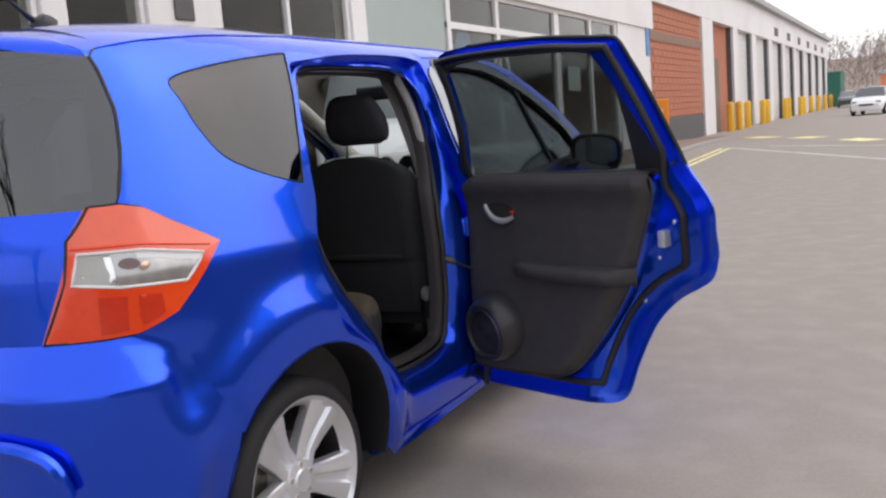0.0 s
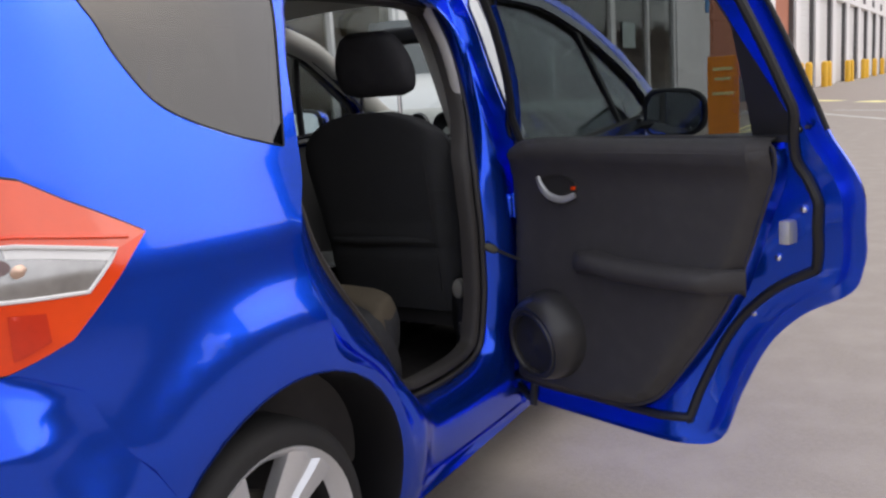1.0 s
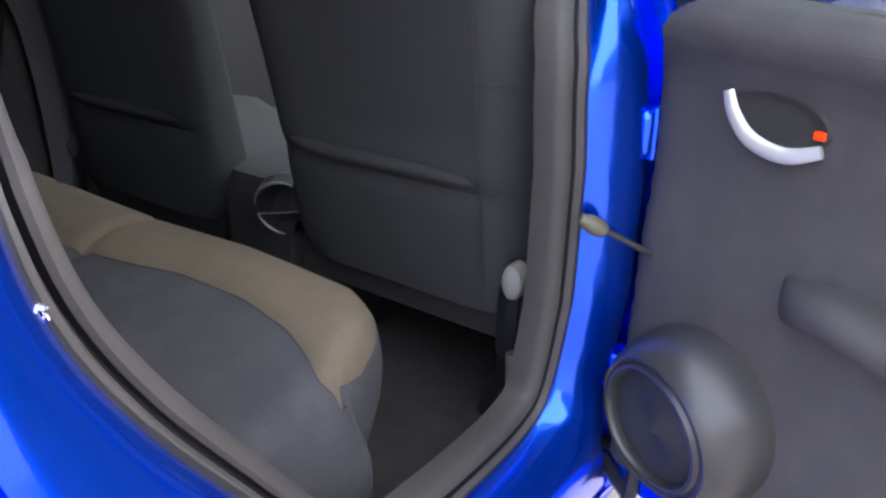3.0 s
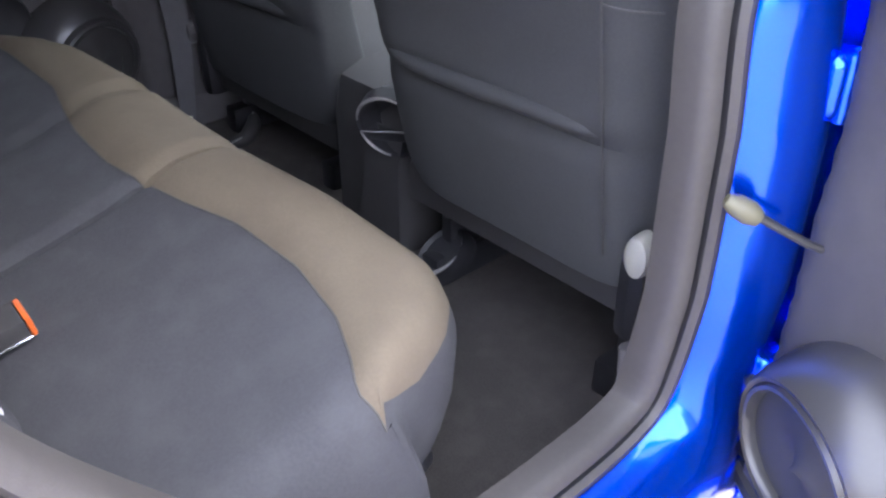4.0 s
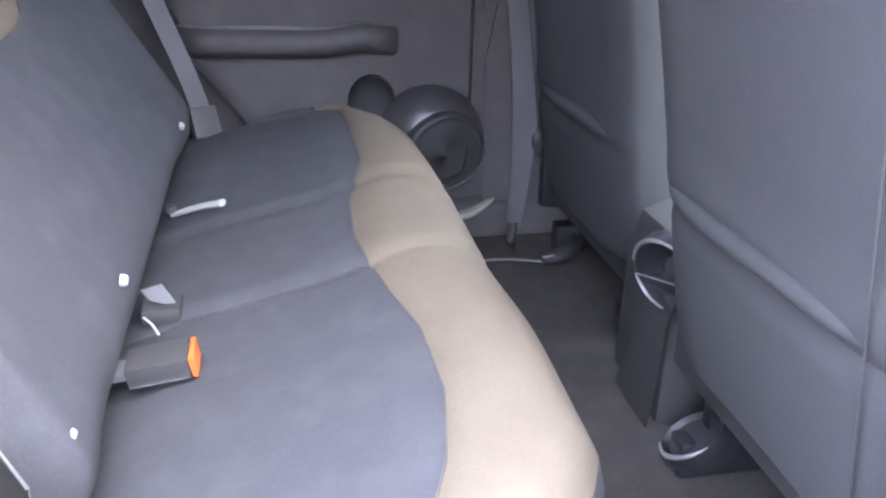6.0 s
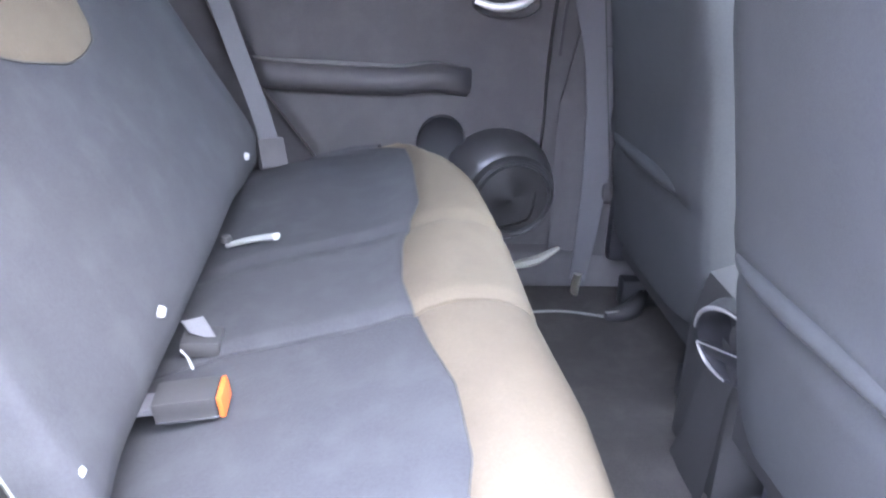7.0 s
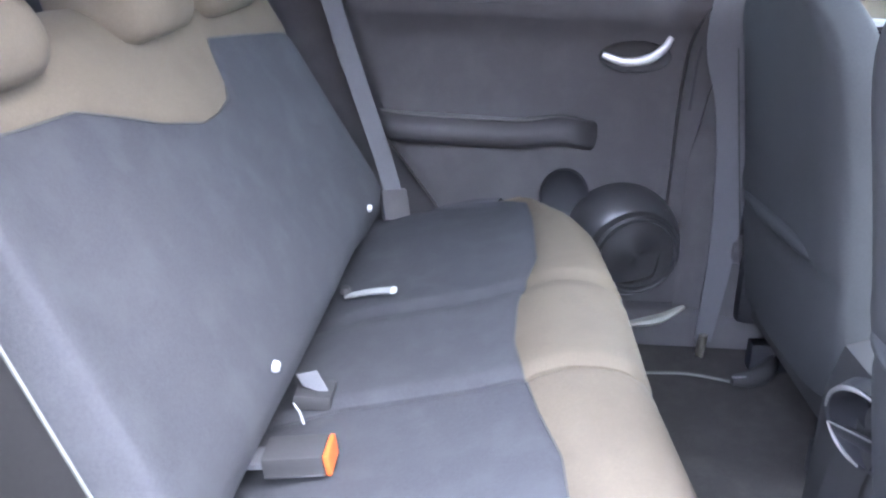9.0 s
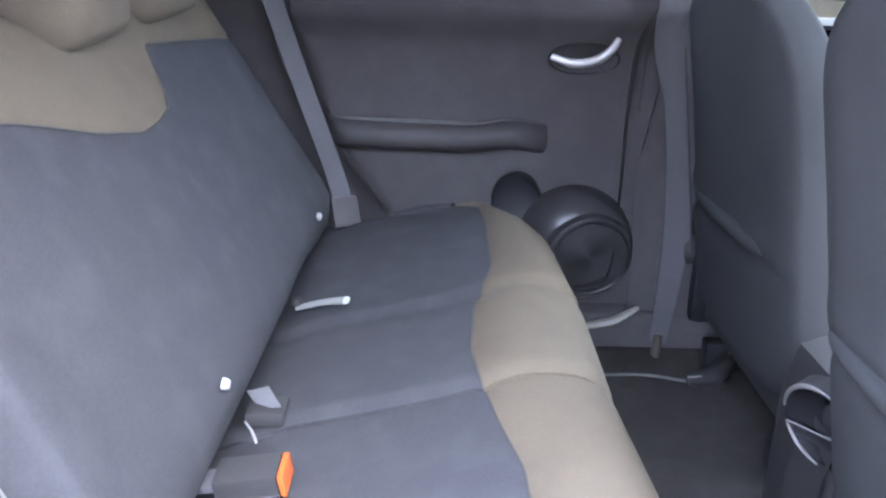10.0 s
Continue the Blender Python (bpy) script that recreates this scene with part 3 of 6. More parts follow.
# ---- wheels ----
def wheel(y, sign):
    prof = [(0.222, -0.085), (0.24, -0.092), (0.268, -0.088), (0.284, -0.07), (0.288, -0.03), (0.288, 0.03), (0.284, 0.07), (0.270, 0.088), (0.248, 0.094), (0.234, 0.090), (0.222, 0.07)]
    m = pose(0.738 * sign, y - 0.04, 0.287)
    ob = part("wheel", mirrored(turned(prof, 48), sign), TYRE, car, "black road tyre on a silver alloy rim")
    ob.matrix_basis = m
    # barrel coloured dark to give the shade between the spokes
    part("rim_barrel", mirrored(turned([(0.224, -0.08), (0.213, -0.05), (0.203, 0.0), (0.206, 0.055)], 48), sign), DULL, ob, "inner barrel of the rim, darkened for the shade behind the spokes")
    bm = turned([(0.206, 0.055), (0.224, 0.085), (0.234, 0.094), (0.236, 0.084)], 48)
    turned([(0.0, 0.074), (0.03, 0.076), (0.034, 0.07), (0.058, 0.066), (0.066, 0.05), (0.066, 0.0)], 32, "x", bm)
    part("rim", mirrored(bm, sign), ALLOY, ob, "silver alloy rim with five double spokes")
    for k in range(5):
        rows = []
        for r, w, h in ((0.05, 0.040, 0.064), (0.09, 0.042, 0.058), (0.14, 0.054, 0.066), (0.195, 0.070, 0.080), (0.226, 0.080, 0.084)):
            rows.append([(h - 0.035, -w, r), (h - 0.004, -w, r), (h, -w * 0.86, r), (h, -w * 0.30, r), (h - 0.012, -w * 0.16, r), (h - 0.012, w * 0.16, r), (h, w * 0.30, r), (h, w * 0.86, r), (h - 0.004, w, r), (h - 0.035, w, r)])
        bm = loft(rows, True, False, True)
        bmesh.ops.rotate(bm, cent=(0, 0, 0), matrix=Matrix.Rotation(radians(72 * k + 36), 3, "X"), verts=bm.verts[:])
        part("spoke", mirrored(bm, sign), ALLOY, ob)
        bm = turned([(0.0, 0.07), (0.008, 0.07), (0.009, 0.05)], 8, "x", None, Matrix.Rotation(radians(72 * k), 4, "X") @ Matrix.Translation((0, 0, 0.045)))
        part("wheel_nut", mirrored(bm, sign), CHROME, ob)
    part("brake_disc", mirrored(turned([(0.0, 0.0), (0.13, 0.0), (0.13, -0.02), (0, -0.02)], 24), sign), STEEL, ob)
    part("brake_drum", mirrored(turned([(0.0, -0.03), (0.19, -0.03), (0.19, -0.07)], 24), sign), BLACK, ob)


for sign in (1, -1):
    wheel(0.0, sign)
    wheel(2.495, sign)


# ---- doors ----
def ring_bar(line, wide, inset, depth):
    """A frame bar that follows a closed line, its outer face on the body side."""
    rows = []
    for a, b in zip(line, grown(line, -wide)):
        xa, xb = side_x(a[0], a[1]) - inset, side_x(b[0], b[1]) - inset
        rows.append([(xa, a[0], a[1]), (xb, b[0], b[1]), (xb - depth, b[0], b[1]), (xa - depth, a[0], a[1])])
    return loft(rows, True, True)


DOOR_GLASS = [(1.085, 1.018), (1.055, 1.2), (1.045, 1.405), (1.0, 1.438), (0.85, 1.447), (0.6, 1.438), (0.46, 1.428), (0.408, 1.418), (0.378, 1.40), (0.305, 1.25), (0.235, 1.10), (0.225, 1.036), (0.6, 1.022)]
FRONT_GLASS = [(1.215, 0.985), (1.208, 1.2), (1.222, 1.435), (1.28, 1.455), (1.45, 1.46), (1.66, 1.445), (1.85, 1.395), (2.05, 1.315), (2.24, 1.215), (2.40, 1.115), (2.42, 1.04), (1.9, 1.0), (1.5, 0.985)]
INNER = [(1.085, 0.34), (1.09, 0.6), (1.088, 0.9), (1.07, 0.985), (1.02, 1.018), (0.7, 1.034), (0.36, 1.034), (0.275, 1.022), (0.262, 0.97), (0.315, 0.825), (0.376, 0.68), (0.455, 0.545), (0.53, 0.43), (0.585, 0.36), (0.65, 0.325), (0.72, 0.312), (0.85, 0.305), (1.03, 0.305)]


def trim_x(y, z):
    """Inner face of the door trim: fuller at the waist and low down."""
    full = 0.118 + 0.022 * math.exp(-((z - 1.0) / 0.05) ** 2) + 0.014 * math.exp(-((z - 0.62) / 0.16) ** 2)
    d = math.sqrt(np.min((EDGE[:, 0] - y) ** 2 + (EDGE[:, 1] - z) ** 2))
    full -= 0.042 * max(0.0, 1 - d / 0.035) ** 2
    return side_x(y, min(z, 1.0)) - full


INNER_LINE = spline(INNER, 4, True)
EDGE = np.array([tuple(p) for p in spline(INNER, 40, True)])


def rear_door(sign):
    """The rear door in its closed place; the open one is turned on its hinge afterwards."""
    hinge = Vector((0.762 * sign, 1.135, 0.0))
    win = spline(DOOR_GLASS, 5, True)
    # the front edge of the window frame leans back above the waist
    frame_line = []
    for p in door_line:
        k = min(1.0, max(0.0, (p[1] - 1.02) / 0.36)) * min(1.0, max(0.0, (p[0] - 0.95) / 0.15))
        frame_line.append(Vector((p[0] - 0.048 * k ** 0.8, p[1])))
    bm = sheet(frame_line, on_side(0.001), [win], 0.035)
    # hem and inner metal panel
    rows = []
    for a, b in zip(frame_line, grown(frame_line, -0.03)):
        xa, xb = side_x(a[0], a[1]), side_x(b[0], b[1])
        rows.append([(xa - 0.001, a[0], a[1]), (xa - 0.009, a[0], a[1]), (xb - 0.012, b[0], b[1]), (xb - 0.05, b[0], b[1])])
    join(bm, loft(rows, False, True))
    join(bm, sheet(grown(frame_line, -0.03), on_side(0.05), [win], 0.05, 0, True))
    rows = []
    for b in win:
        x = side_x(b[0], b[1])
        rows.append([(x - 0.001, b[0], b[1]), (x - 0.05, b[0], b[1])])
    join(bm, loft(rows, False, True, flip=True))
    # raised inner box that carries the trim
    rows = []
    for a, b in zip(grown(INNER_LINE, 0.018), INNER_LINE):
        a = Vector((a[0], min(a[1], 1.012)))
        rows.append([(side_x(a[0], a[1]) - 0.045, a[0], a[1]), (side_x(b[0], min(b[1], 1.0)) - 0.085, b[0], b[1])])
    join(bm, loft(rows, False, True))
    door = part("rear_door", mirrored(bm, sign), PAINT, car, sharp=50)
    ob = []

    def sub(name, b, mat, label=""):
        ob.append(part(name, mirrored(b, sign), mat, door, label))
        return ob[-1]

    sub("trim_panel", sheet(INNER_LINE, lambda y, z: (trim_x(y, z), y, z), (), 0.022, 0.0, True), TRIM, "charcoal plastic door trim panel")
    edge = [(side_x(p[0], min(p[1], 1.0)) - 0.079, p[0], p[1]) for p in INNER_LINE]
    sub("trim_edge", tube(edge, 0.006, True, 6, 1, (1, 0, 0)), TRIM)
    seal, fat = [], []
    for near, far in zip(grown(frame_line, -0.032), grown(frame_line, -0.082)):
        k = min(1.0, max(0.0, (near[1] - 1.0) / 0.09))
        seal.append(far.lerp(near, k))
        level = min(1.0, max(0.0, (near[1] - 1.44) / 0.03))
        fat.append(0.012 - 0.007 * level)
    sub("door_seal", tube([(side_x(p[0], p[1]) - 0.054, p[0], p[1]) for p in seal], lambda s: fat[round(s * (len(fat) - 1))], True, 8, 1, (1, 0, 0)), BLACK, "black rubber door seal")
    sub("window_glass", sheet(grown(win, 0.006), on_side(0.022), (), 0.06, 0.004), REAR_GLASS, "lightly tinted door window")
    sub("window_channel", ring_bar(grown(win, 0.002), 0.010, 0.012, 0.03), RUBBER)
    sash = [(0.326, 1.024), (0.327, 1.16), (0.330, 1.302), (0.305, 1.25), (0.268, 1.17), (0.235, 1.10), (0.225, 1.036)]
    sub("sash_panel", sheet(lined(sash, 3), on_side(0.012), (), 0.05, 0.03), BLACK, "black panel behind the door glass")
    strip = [[(side_x(y, z) + dx, y, z + dz) for dx, dz in ((0.003, -0.012), (0.003, 0.006), (-0.012, 0.010), (-0.030, 0.010), (-0.052, 0.004), (-0.052, -0.012))] for y, z in ((0.215, 1.036), (0.4, 1.030), (0.6, 1.022), (0.85, 1.019), (1.09, 1.018))]
    sub("waist_strip", loft(strip, True, False, True), BLACK, "black rubber strip along the window sill")
    edge = [(side_x(p[0], p[1]) - 0.010, p[0], p[1]) for p in frame_line if p[1] > 1.04 and p[0] < 0.9]
    sub("frame_edge", tube(edge, 0.006, False, 8, 1, (1, 0, 0)), BLACK, "black outer edge of the window frame")
    # armrest with a pull pocket
    rows = []
    for s in np.linspace(0, 1, 20):
        y = 0.335 + (0.511 if sign > 0 else 0.475) * s
        z = (0.72 if sign > 0 else 0.775 - 0.010 * s) + 0.012 * math.exp(-((s - 0.82) / 0.10) ** 2)
        fat = 0.072 * (1 - abs(2 * s - 1) ** 7) + 0.004
        x = trim_x(y, z) + 0.012
        h = 0.052
        rows.append([(x, y, z + 0.004), (x - fat * 0.5, y, z + 0.005), (x - fat * 0.82, y, z), (x - fat * 0.97, y, z - 0.012), (x - fat, y, z - h * 0.5), (x - fat * 0.9, y, z - h * 0.8), (x - fat * 0.6, y, z - h), (x, y, z - h - 0.01)])
    sub("armrest", loft(rows, True, False, True), TRIM, "moulded plastic armrest with the light on its top edge painted pale")
    # pale strip stands for window light catching the armrest top
    if sign < 0:
        top = [(r[1][0] - 0.004, r[1][1], r[1][2] + 0.001) for r in rows[1:-1]]
        sub("armrest_edge", tube(top, lambda s: 0.002 + 0.011 * math.sin(math.pi * min(1.0, 0.1 + s)), False, 8, 0.3), LIT_EDGE, "pale strip painted for the light along the armrest top")
    # pull handle in its oval recess
    shift = 0.0 if sign > 0 else -0.02
    c = (0.885 + shift, 0.895)
    rows = []
    for r, d in ((1.0, 0.004), (0.92, -0.004), (0.8, 0.0), (0.45, 0.001), (0.02, 0.001)):
        rows.append([(trim_x(c[0] + 0.074 * r * math.cos(a), c[1] + 0.034 * r * math.sin(a)) - 0.003 + d, c[0] + 0.074 * r * math.cos(a), c[1] + 0.034 * r * math.sin(a) + 0.010) for a in np.linspace(0, 2 * math.pi, 28, endpoint=False)])
    sub("handle_recess", loft(rows, True, False, flip=True), DULL, "dark oval recess behind the door handle")
    path = spline([(trim_x(0.945, 0.92) - 0.010, 0.950, 0.930), (trim_x(0.93, 0.89) - 0.014, 0.937, 0.903), (trim_x(0.90, 0.87) - 0.016, 0.908, 0.878), (trim_x(0.87, 0.87) - 0.014, 0.862, 0.870), (trim_x(0.83, 0.88) - 0.008, 0.820, 0.884)], 5)
    path = [(x, y + shift, z if sign > 0 else 0.922 + (z - 0.90) * 0.85) for x, y, z in path]
    sub("handle", tube(path, lambda s: (0.0075 if sign > 0 else 0.006) + 0.0035 * math.sin(math.pi * s), False, 10, 0.6, (1, 0, 0)), SATIN, "curved satin silver pull handle")
    if sign > 0:
        sub("lock_tab", block(trim_x(0.835, 0.89) - 0.012, trim_x(0.835, 0.89) + 0.01, 0.818 + shift, 0.832 + shift, 0.897, 0.907, 0.002), RED_LENS, "small red lock marker")
    # loudspeaker low at the front of the door, in a pod that stands out most towards the rear and top
    c, r = ((0.963, 0.452), 0.086) if sign > 0 else ((0.905, 0.500), 0.078)
    foot = trim_x(0.85, 0.5)
    turns = np.linspace(0, 2 * math.pi, 48, endpoint=False)
    proud = lambda a: (0.040 if sign > 0 else 0.026) + 0.044 * (0.5 + 0.5 * math.cos(a - radians(140))) ** 1.3

    def pod_ring(oy, oz, wide, k, d=0.0):
        return [(foot + d - k * proud(a), c[0] + oy + (r + wide) * math.cos(a), c[1] + oz + (r + wide) * math.sin(a)) for a in turns]

    rows = [pod_ring(-0.036, 0.026, 0.046, 0.0, 0.014), pod_ring(-0.032, 0.023, 0.042, 0.25), pod_ring(-0.026, 0.019, 0.036, 0.62), pod_ring(-0.018, 0.013, 0.028, 0.90), pod_ring(-0.011, 0.008, 0.020, 1.0),
            pod_ring(-0.007, 0.005, 0.016, 0.95), pod_ring(-0.004, 0.003, 0.012, 0.86), pod_ring(-0.002, 0.002, 0.008, 0.92), pod_ring(0, 0, 0.003, 0.88), pod_ring(0, 0, 0.0, 0.70), pod_ring(0, 0, -0.001, 0.30)]
    sub("speaker_surround", loft(rows, True, False, flip=True), RING, "raised plastic pod round the speaker")
    rows = [[(foot - k * proud(a) - h, c[0] + r * q * math.cos(a), c[1] + r * q * math.sin(a)) for a in turns] for q, k, h in ((1.0, 0.55, 0.0), (0.93, 0.57, 0.001), (0.7, 0.58, 0.003), (0.4, 0.58, 0.005), (0.02, 0.58, 0.005))]
    sub("speaker_grille", loft(rows, True, False, flip=True), DULL, "dark speaker grille")
    # shallow black disc stands for the shade inside the door pocket
    rows = []
    for k, d in ((1.0, 0.004), (0.93, -0.005), (0.84, -0.001), (0.5, 0.002), (0.02, 0.003)):
        rows.append([(trim_x(0.73, 0.63) - 0.006 + d, 0.745 + 0.052 * k * math.cos(a), 0.614 + 0.060 * k * math.sin(a)) for a in np.linspace(0, 2 * math.pi, 28, endpoint=False)])
    if sign < 0:
        sub("pocket_shade", loft(rows, True, False, flip=True), BLACK, "black disc painted for the shade in the round pocket opening")
    if sign < 0:
        lip = spline([(0.652, 0.885, 0.352), (0.645, 0.925, 0.362), (0.645, 0.965, 0.374), (0.660, 1.012, 0.396)], 5)
        sub("pocket_lip", tube(lip, lambda s: 0.005 + 0.009 * math.sin(math.pi * s), False, 8, 0.7), COVER_GREY, "pale lip of the door pocket")
    cap = []
    for y in np.linspace(0.26, 1.045, 24):
        top = -0.02 * max(0.0, (y - 0.99) / 0.055) ** 2 + (1.036 if sign > 0 else float(np.interp(y, (0.26, 0.8, 1.07), (1.03, 1.056, 1.05))))
        cap.append([(trim_x(y, 0.975) - 0.001, y, 0.975), (trim_x(y, 0.99) - 0.003, y, 0.995), (trim_x(y, 0.99) - 0.001, y, top - 0.022), (trim_x(y, 0.99) + 0.010, y, top - 0.008), (trim_x(y, 0.99) + 0.03, y, top - 0.002), (side_x(y, 1.05) - 0.028, y, top), (side_x(y, 1.05) - 0.02, y, top - 0.017)])
    sub("waist_cap", loft(cap), TRIM)
    # latch on the shut face
    sub("latch", block(side_x(0.25, 0.82) - 0.085, side_x(0.25, 0.82) - 0.045, 0.235, 0.262, 0.79, 0.845, 0.006), SATIN, "bright zinc door latch")
    for y, z in ((0.285, 0.75), (0.215, 0.87), (0.36, 0.60)):
        sub("screw", turned([(0.0, -0.006), (0.008, -0.004), (0.009, 0.004)], 8, "x", None, Matrix.Translation((side_x(y, z) - 0.052, y, z))), CHROME)
    sub("outer_handle", tube(spline([(side_x(0.28, 0.95) + 0.0, 0.22, 0.955), (side_x(0.28, 0.95) + 0.03, 0.25, 0.958), (side_x(0.35, 0.95) + 0.034, 0.34, 0.955), (side_x(0.4, 0.95), 0.40, 0.95)], 5), 0.013, False, 8, 0.8), PAINT, "body-coloured outer door handle")
    if sign > 0:
        turn = Matrix.Translation(hinge) @ Matrix.Rotation(radians(71.5), 4, "Z") @ Matrix.Translation(-hinge)
        door.matrix_basis = turn
        tagged(door, "rear door standing wide open on its hinges")
    return door


right_door, left_door = rear_door(1), rear_door(-1)


def front_door(sign):
    win = spline(FRONT_GLASS, 5, True)
    bm = sheet(front_line, on_side(0.001), [win], 0.045)
    rows = []
    for b in win:
        x = side_x(b[0], b[1])
        rows.append([(x - 0.001, b[0], b[1]), (x - 0.045, b[0], b[1])])
    join(bm, loft(rows, False, True, flip=True))
    door = part("front_door", mirrored(bm, sign), PAINT, car, sharp=50)
    inner = grown(front_line, -0.055)
    low = [p for p in inner if p[1] < 0.99]
    part("trim_panel", mirrored(sheet(low, on_side(0.11), (), 0.06, 0, True), sign), DULL, door, "charcoal plastic door trim panel")
    part("waist_rail", mirrored(tube([(side_x(y, 0.97) - 0.07, y, 0.98 + 0.02 * max(0.0, y - 1.6)) for y in np.linspace(1.2, 2.42, 12)], 0.035, False, 8, 0.35), sign), TRIM, door)
    gl = part("window_glass", mirrored(sheet(grown(win, 0.006), on_side(0.02), (), 0.08, 0.004), sign), CAR_GLASS, door, "clear door window")
    gl.visible_shadow = False
    part("window_channel", mirrored(ring_bar(grown(win, 0.002), 0.012, 0.008, 0.03), sign), RUBBER, door)
    part("window_surround", mirrored(ring_bar(grown(win, 0.034), 0.036, -0.003, 0.006), sign), GLOSS_BLACK, door, "glossy black window surround")
    # pale strip added so the gap between pillar and open door looks bright
    cover = [(1.152, 1.05), (1.125, 1.2), (1.133, 1.38), (1.148, 1.435), (1.196, 1.44), (1.182, 1.2), (1.188, 1.05)]
    part("pale_gap_strip", mirrored(sheet(spline(cover, 3, True), on_side(-0.006), (), 0.03, 0.003), sign), PALE_STRIP, door, "pale strip added to brighten the gap at the window pillar")
    part("quarter_post", mirrored(tube([(side_x(1.92, 1.38) - 0.022, 1.915, 1.385), (side_x(1.98, 1.195) - 0.022, 1.98, 1.195), (side_x(2.05, 1.02) - 0.022, 2.055, 1.01)], 0.017, False, 6), sign), BLACK, door, "black sash post before the front quarter glass")
    part("outer_handle", mirrored(tube(spline([(side_x(1.3, 0.93), 1.24, 0.94), (side_x(1.3, 0.93) + 0.03, 1.28, 0.942), (side_x(1.4, 0.93) + 0.034, 1.37, 0.94), (side_x(1.4, 0.93), 1.43, 0.935)], 5), 0.013, False, 8, 0.8), sign), PAINT, door)
    # wing mirror
    rows = []
    for y, k in ((2.25, 0.90), (2.255, 1.0), (2.29, 1.02), (2.34, 0.92), (2.375, 0.66), (2.39, 0.25)):
        ring = []
        for a in np.linspace(0, 2 * math.pi, 36, endpoint=False):
            c, s = math.cos(a), math.sin(a)
            ring.append((0.945 + 0.118 * k * math.copysign(abs(c) ** 0.55, c), y, 1.036 + (0.085 - 0.012 * c) * k * math.copysign(abs(s) ** 0.6, s)))
        rows.append(ring)
    head = part("wing_mirror", mirrored(loft(rows, True, False, flip=True), sign), PAINT, car, "blue wing mirror")
    rim = [(x, y, z) for x, y, z in rows[1]]
    part("mirror_surround", mirrored(tube(rim, 0.012, True, 8, 1, (0, 1, 0)), sign), BLACK, head, "black mirror surround")
    bm = bmesh.new()
    bm.faces.new([bm.verts.new((0.945 + (x - 0.945) * 0.95, 2.234 - 0.12 * (x - 0.945) + 0.08 * (z - 1.036), 1.036 + (z - 1.036) * 0.95)) for x, y, z in rows[1]][::-1])
    part("mirror_glass", mirrored(bm, sign), MIRROR, head, "mirror glass")
    part("mirror_foot", mirrored(tube([(0.79, 2.24, 0.99), (0.87, 2.28, 1.0)], 0.035, False, 8, 0.6), sign), BLACK, head)
    return door


front_door(1)
front_door(-1)

# hinges and stay of the open door
for z in (0.84, 0.46):
    hinge = part("door_hinge", block(0.765, 0.808, 1.072, 1.126, z - 0.034, z + 0.034, 0.014, 3), PAINT, car, "blue painted door hinge")
    part("hinge_knuckle", turned([(0, -0.038), (0.009, -0.036), (0.010, -0.03), (0.010, 0.03), (0.009, 0.036), (0, 0.038)], 14, "z", None, Matrix.Translation((0.806, 1.09, z))), PAINT, hinge)
    part("hinge_bolt", turned([(0, -0.006), (0.007, -0.005), (0.008, 0.004)], 6, "y", None, Matrix.Translation((0.787, 1.070, z))), DULL, hinge)
stay = part("door_stay", tube(spline([(0.775, 0.992, 0.728), (0.800, 1.010, 0.712), (0.826, 1.032, 0.694), (0.838, 1.048, 0.684)], 5), 0.0065, False, 8, 0.7), DULL, car, "dark door check strap")
part("stay_knob", turned([(0.0, -0.024), (0.007, -0.022), (0.0125, -0.010), (0.0135, 0.006), (0.009, 0.018), (0, 0.020)], 14, "x", None, Matrix.Translation((0.776, 0.990, 0.727)) @ Matrix.Rotation(radians(35), 4, "Z") @ Matrix.Rotation(radians(28), 4, "Y")), KNOB, stay)
striker = part("striker", tube([(0.740, 0.224, 0.897), (0.747, 0.228, 0.895), (0.747, 0.228, 0.889), (0.740, 0.224, 0.887)], 0.003, False, 6), CHROME, car, "bright steel door striker")
part("striker_plate", block(0.720, 0.738, 0.195, 0.225, 0.866, 0.916, 0.004), PAINT, striker)
m = Matrix.Translation((0.757, 0.236, 0.786)) @ Matrix.Rotation(radians(28), 4, "Z")
seat_cup = part("buffer_cup", turned([(0.030, 0.002), (0.033, 0.006), (0.040, 0.003), (0.046, -0.014)], 24, "x", None, m), PAINT, car)
part("door_buffer", turned([(0.0, 0.012), (0.016, 0.011), (0.024, 0.006), (0.030, 0.0), (0.031, -0.014)], 20, "x", None, m), DULL, seat_cup, "black rubber door buffer")


# ---- inside the car ----
part("floor_carpet", loft([[(x, y, 0.30 + 0.035 * math.exp(-(x / 0.13) ** 2) + 0.05 * max(0, abs(x) - 0.58) ** 1.0) for x in np.linspace(-0.70, 0.70, 41)] for y in np.linspace(0.28, 2.55, 30)]), CARPET, car, "dark grey floor carpet")
part("carpet_edge", tube(spline([(-0.528, 0.90, 0.302), (-0.535, 1.00, 0.303), (-0.512, 1.085, 0.302)], 6), 0.0032, False, 6), LABEL_GREY, car, "pale edge of the carpet")
rows = [[(x * k, y, z) for x in np.linspace(-0.70, 0.70, 9)] for y, z, k in ((0.28, 0.30, 1), (0.28, 0.56, 1), (0.16, 0.58, 1), (-0.35, 0.58, 0.95), (-0.55, 0.58, 0.75), (-0.57, 0.78, 0.72))]
part("boot_carpet", loft(rows), CARPET, car)
rows = [[(x, y, z) for x in np.linspace(-0.70, 0.70, 9)] for y, z in ((2.5, 0.30), (2.75, 0.45), (2.8, 0.95))]
part("bulkhead", loft(rows), CARPET, car)
rows = []
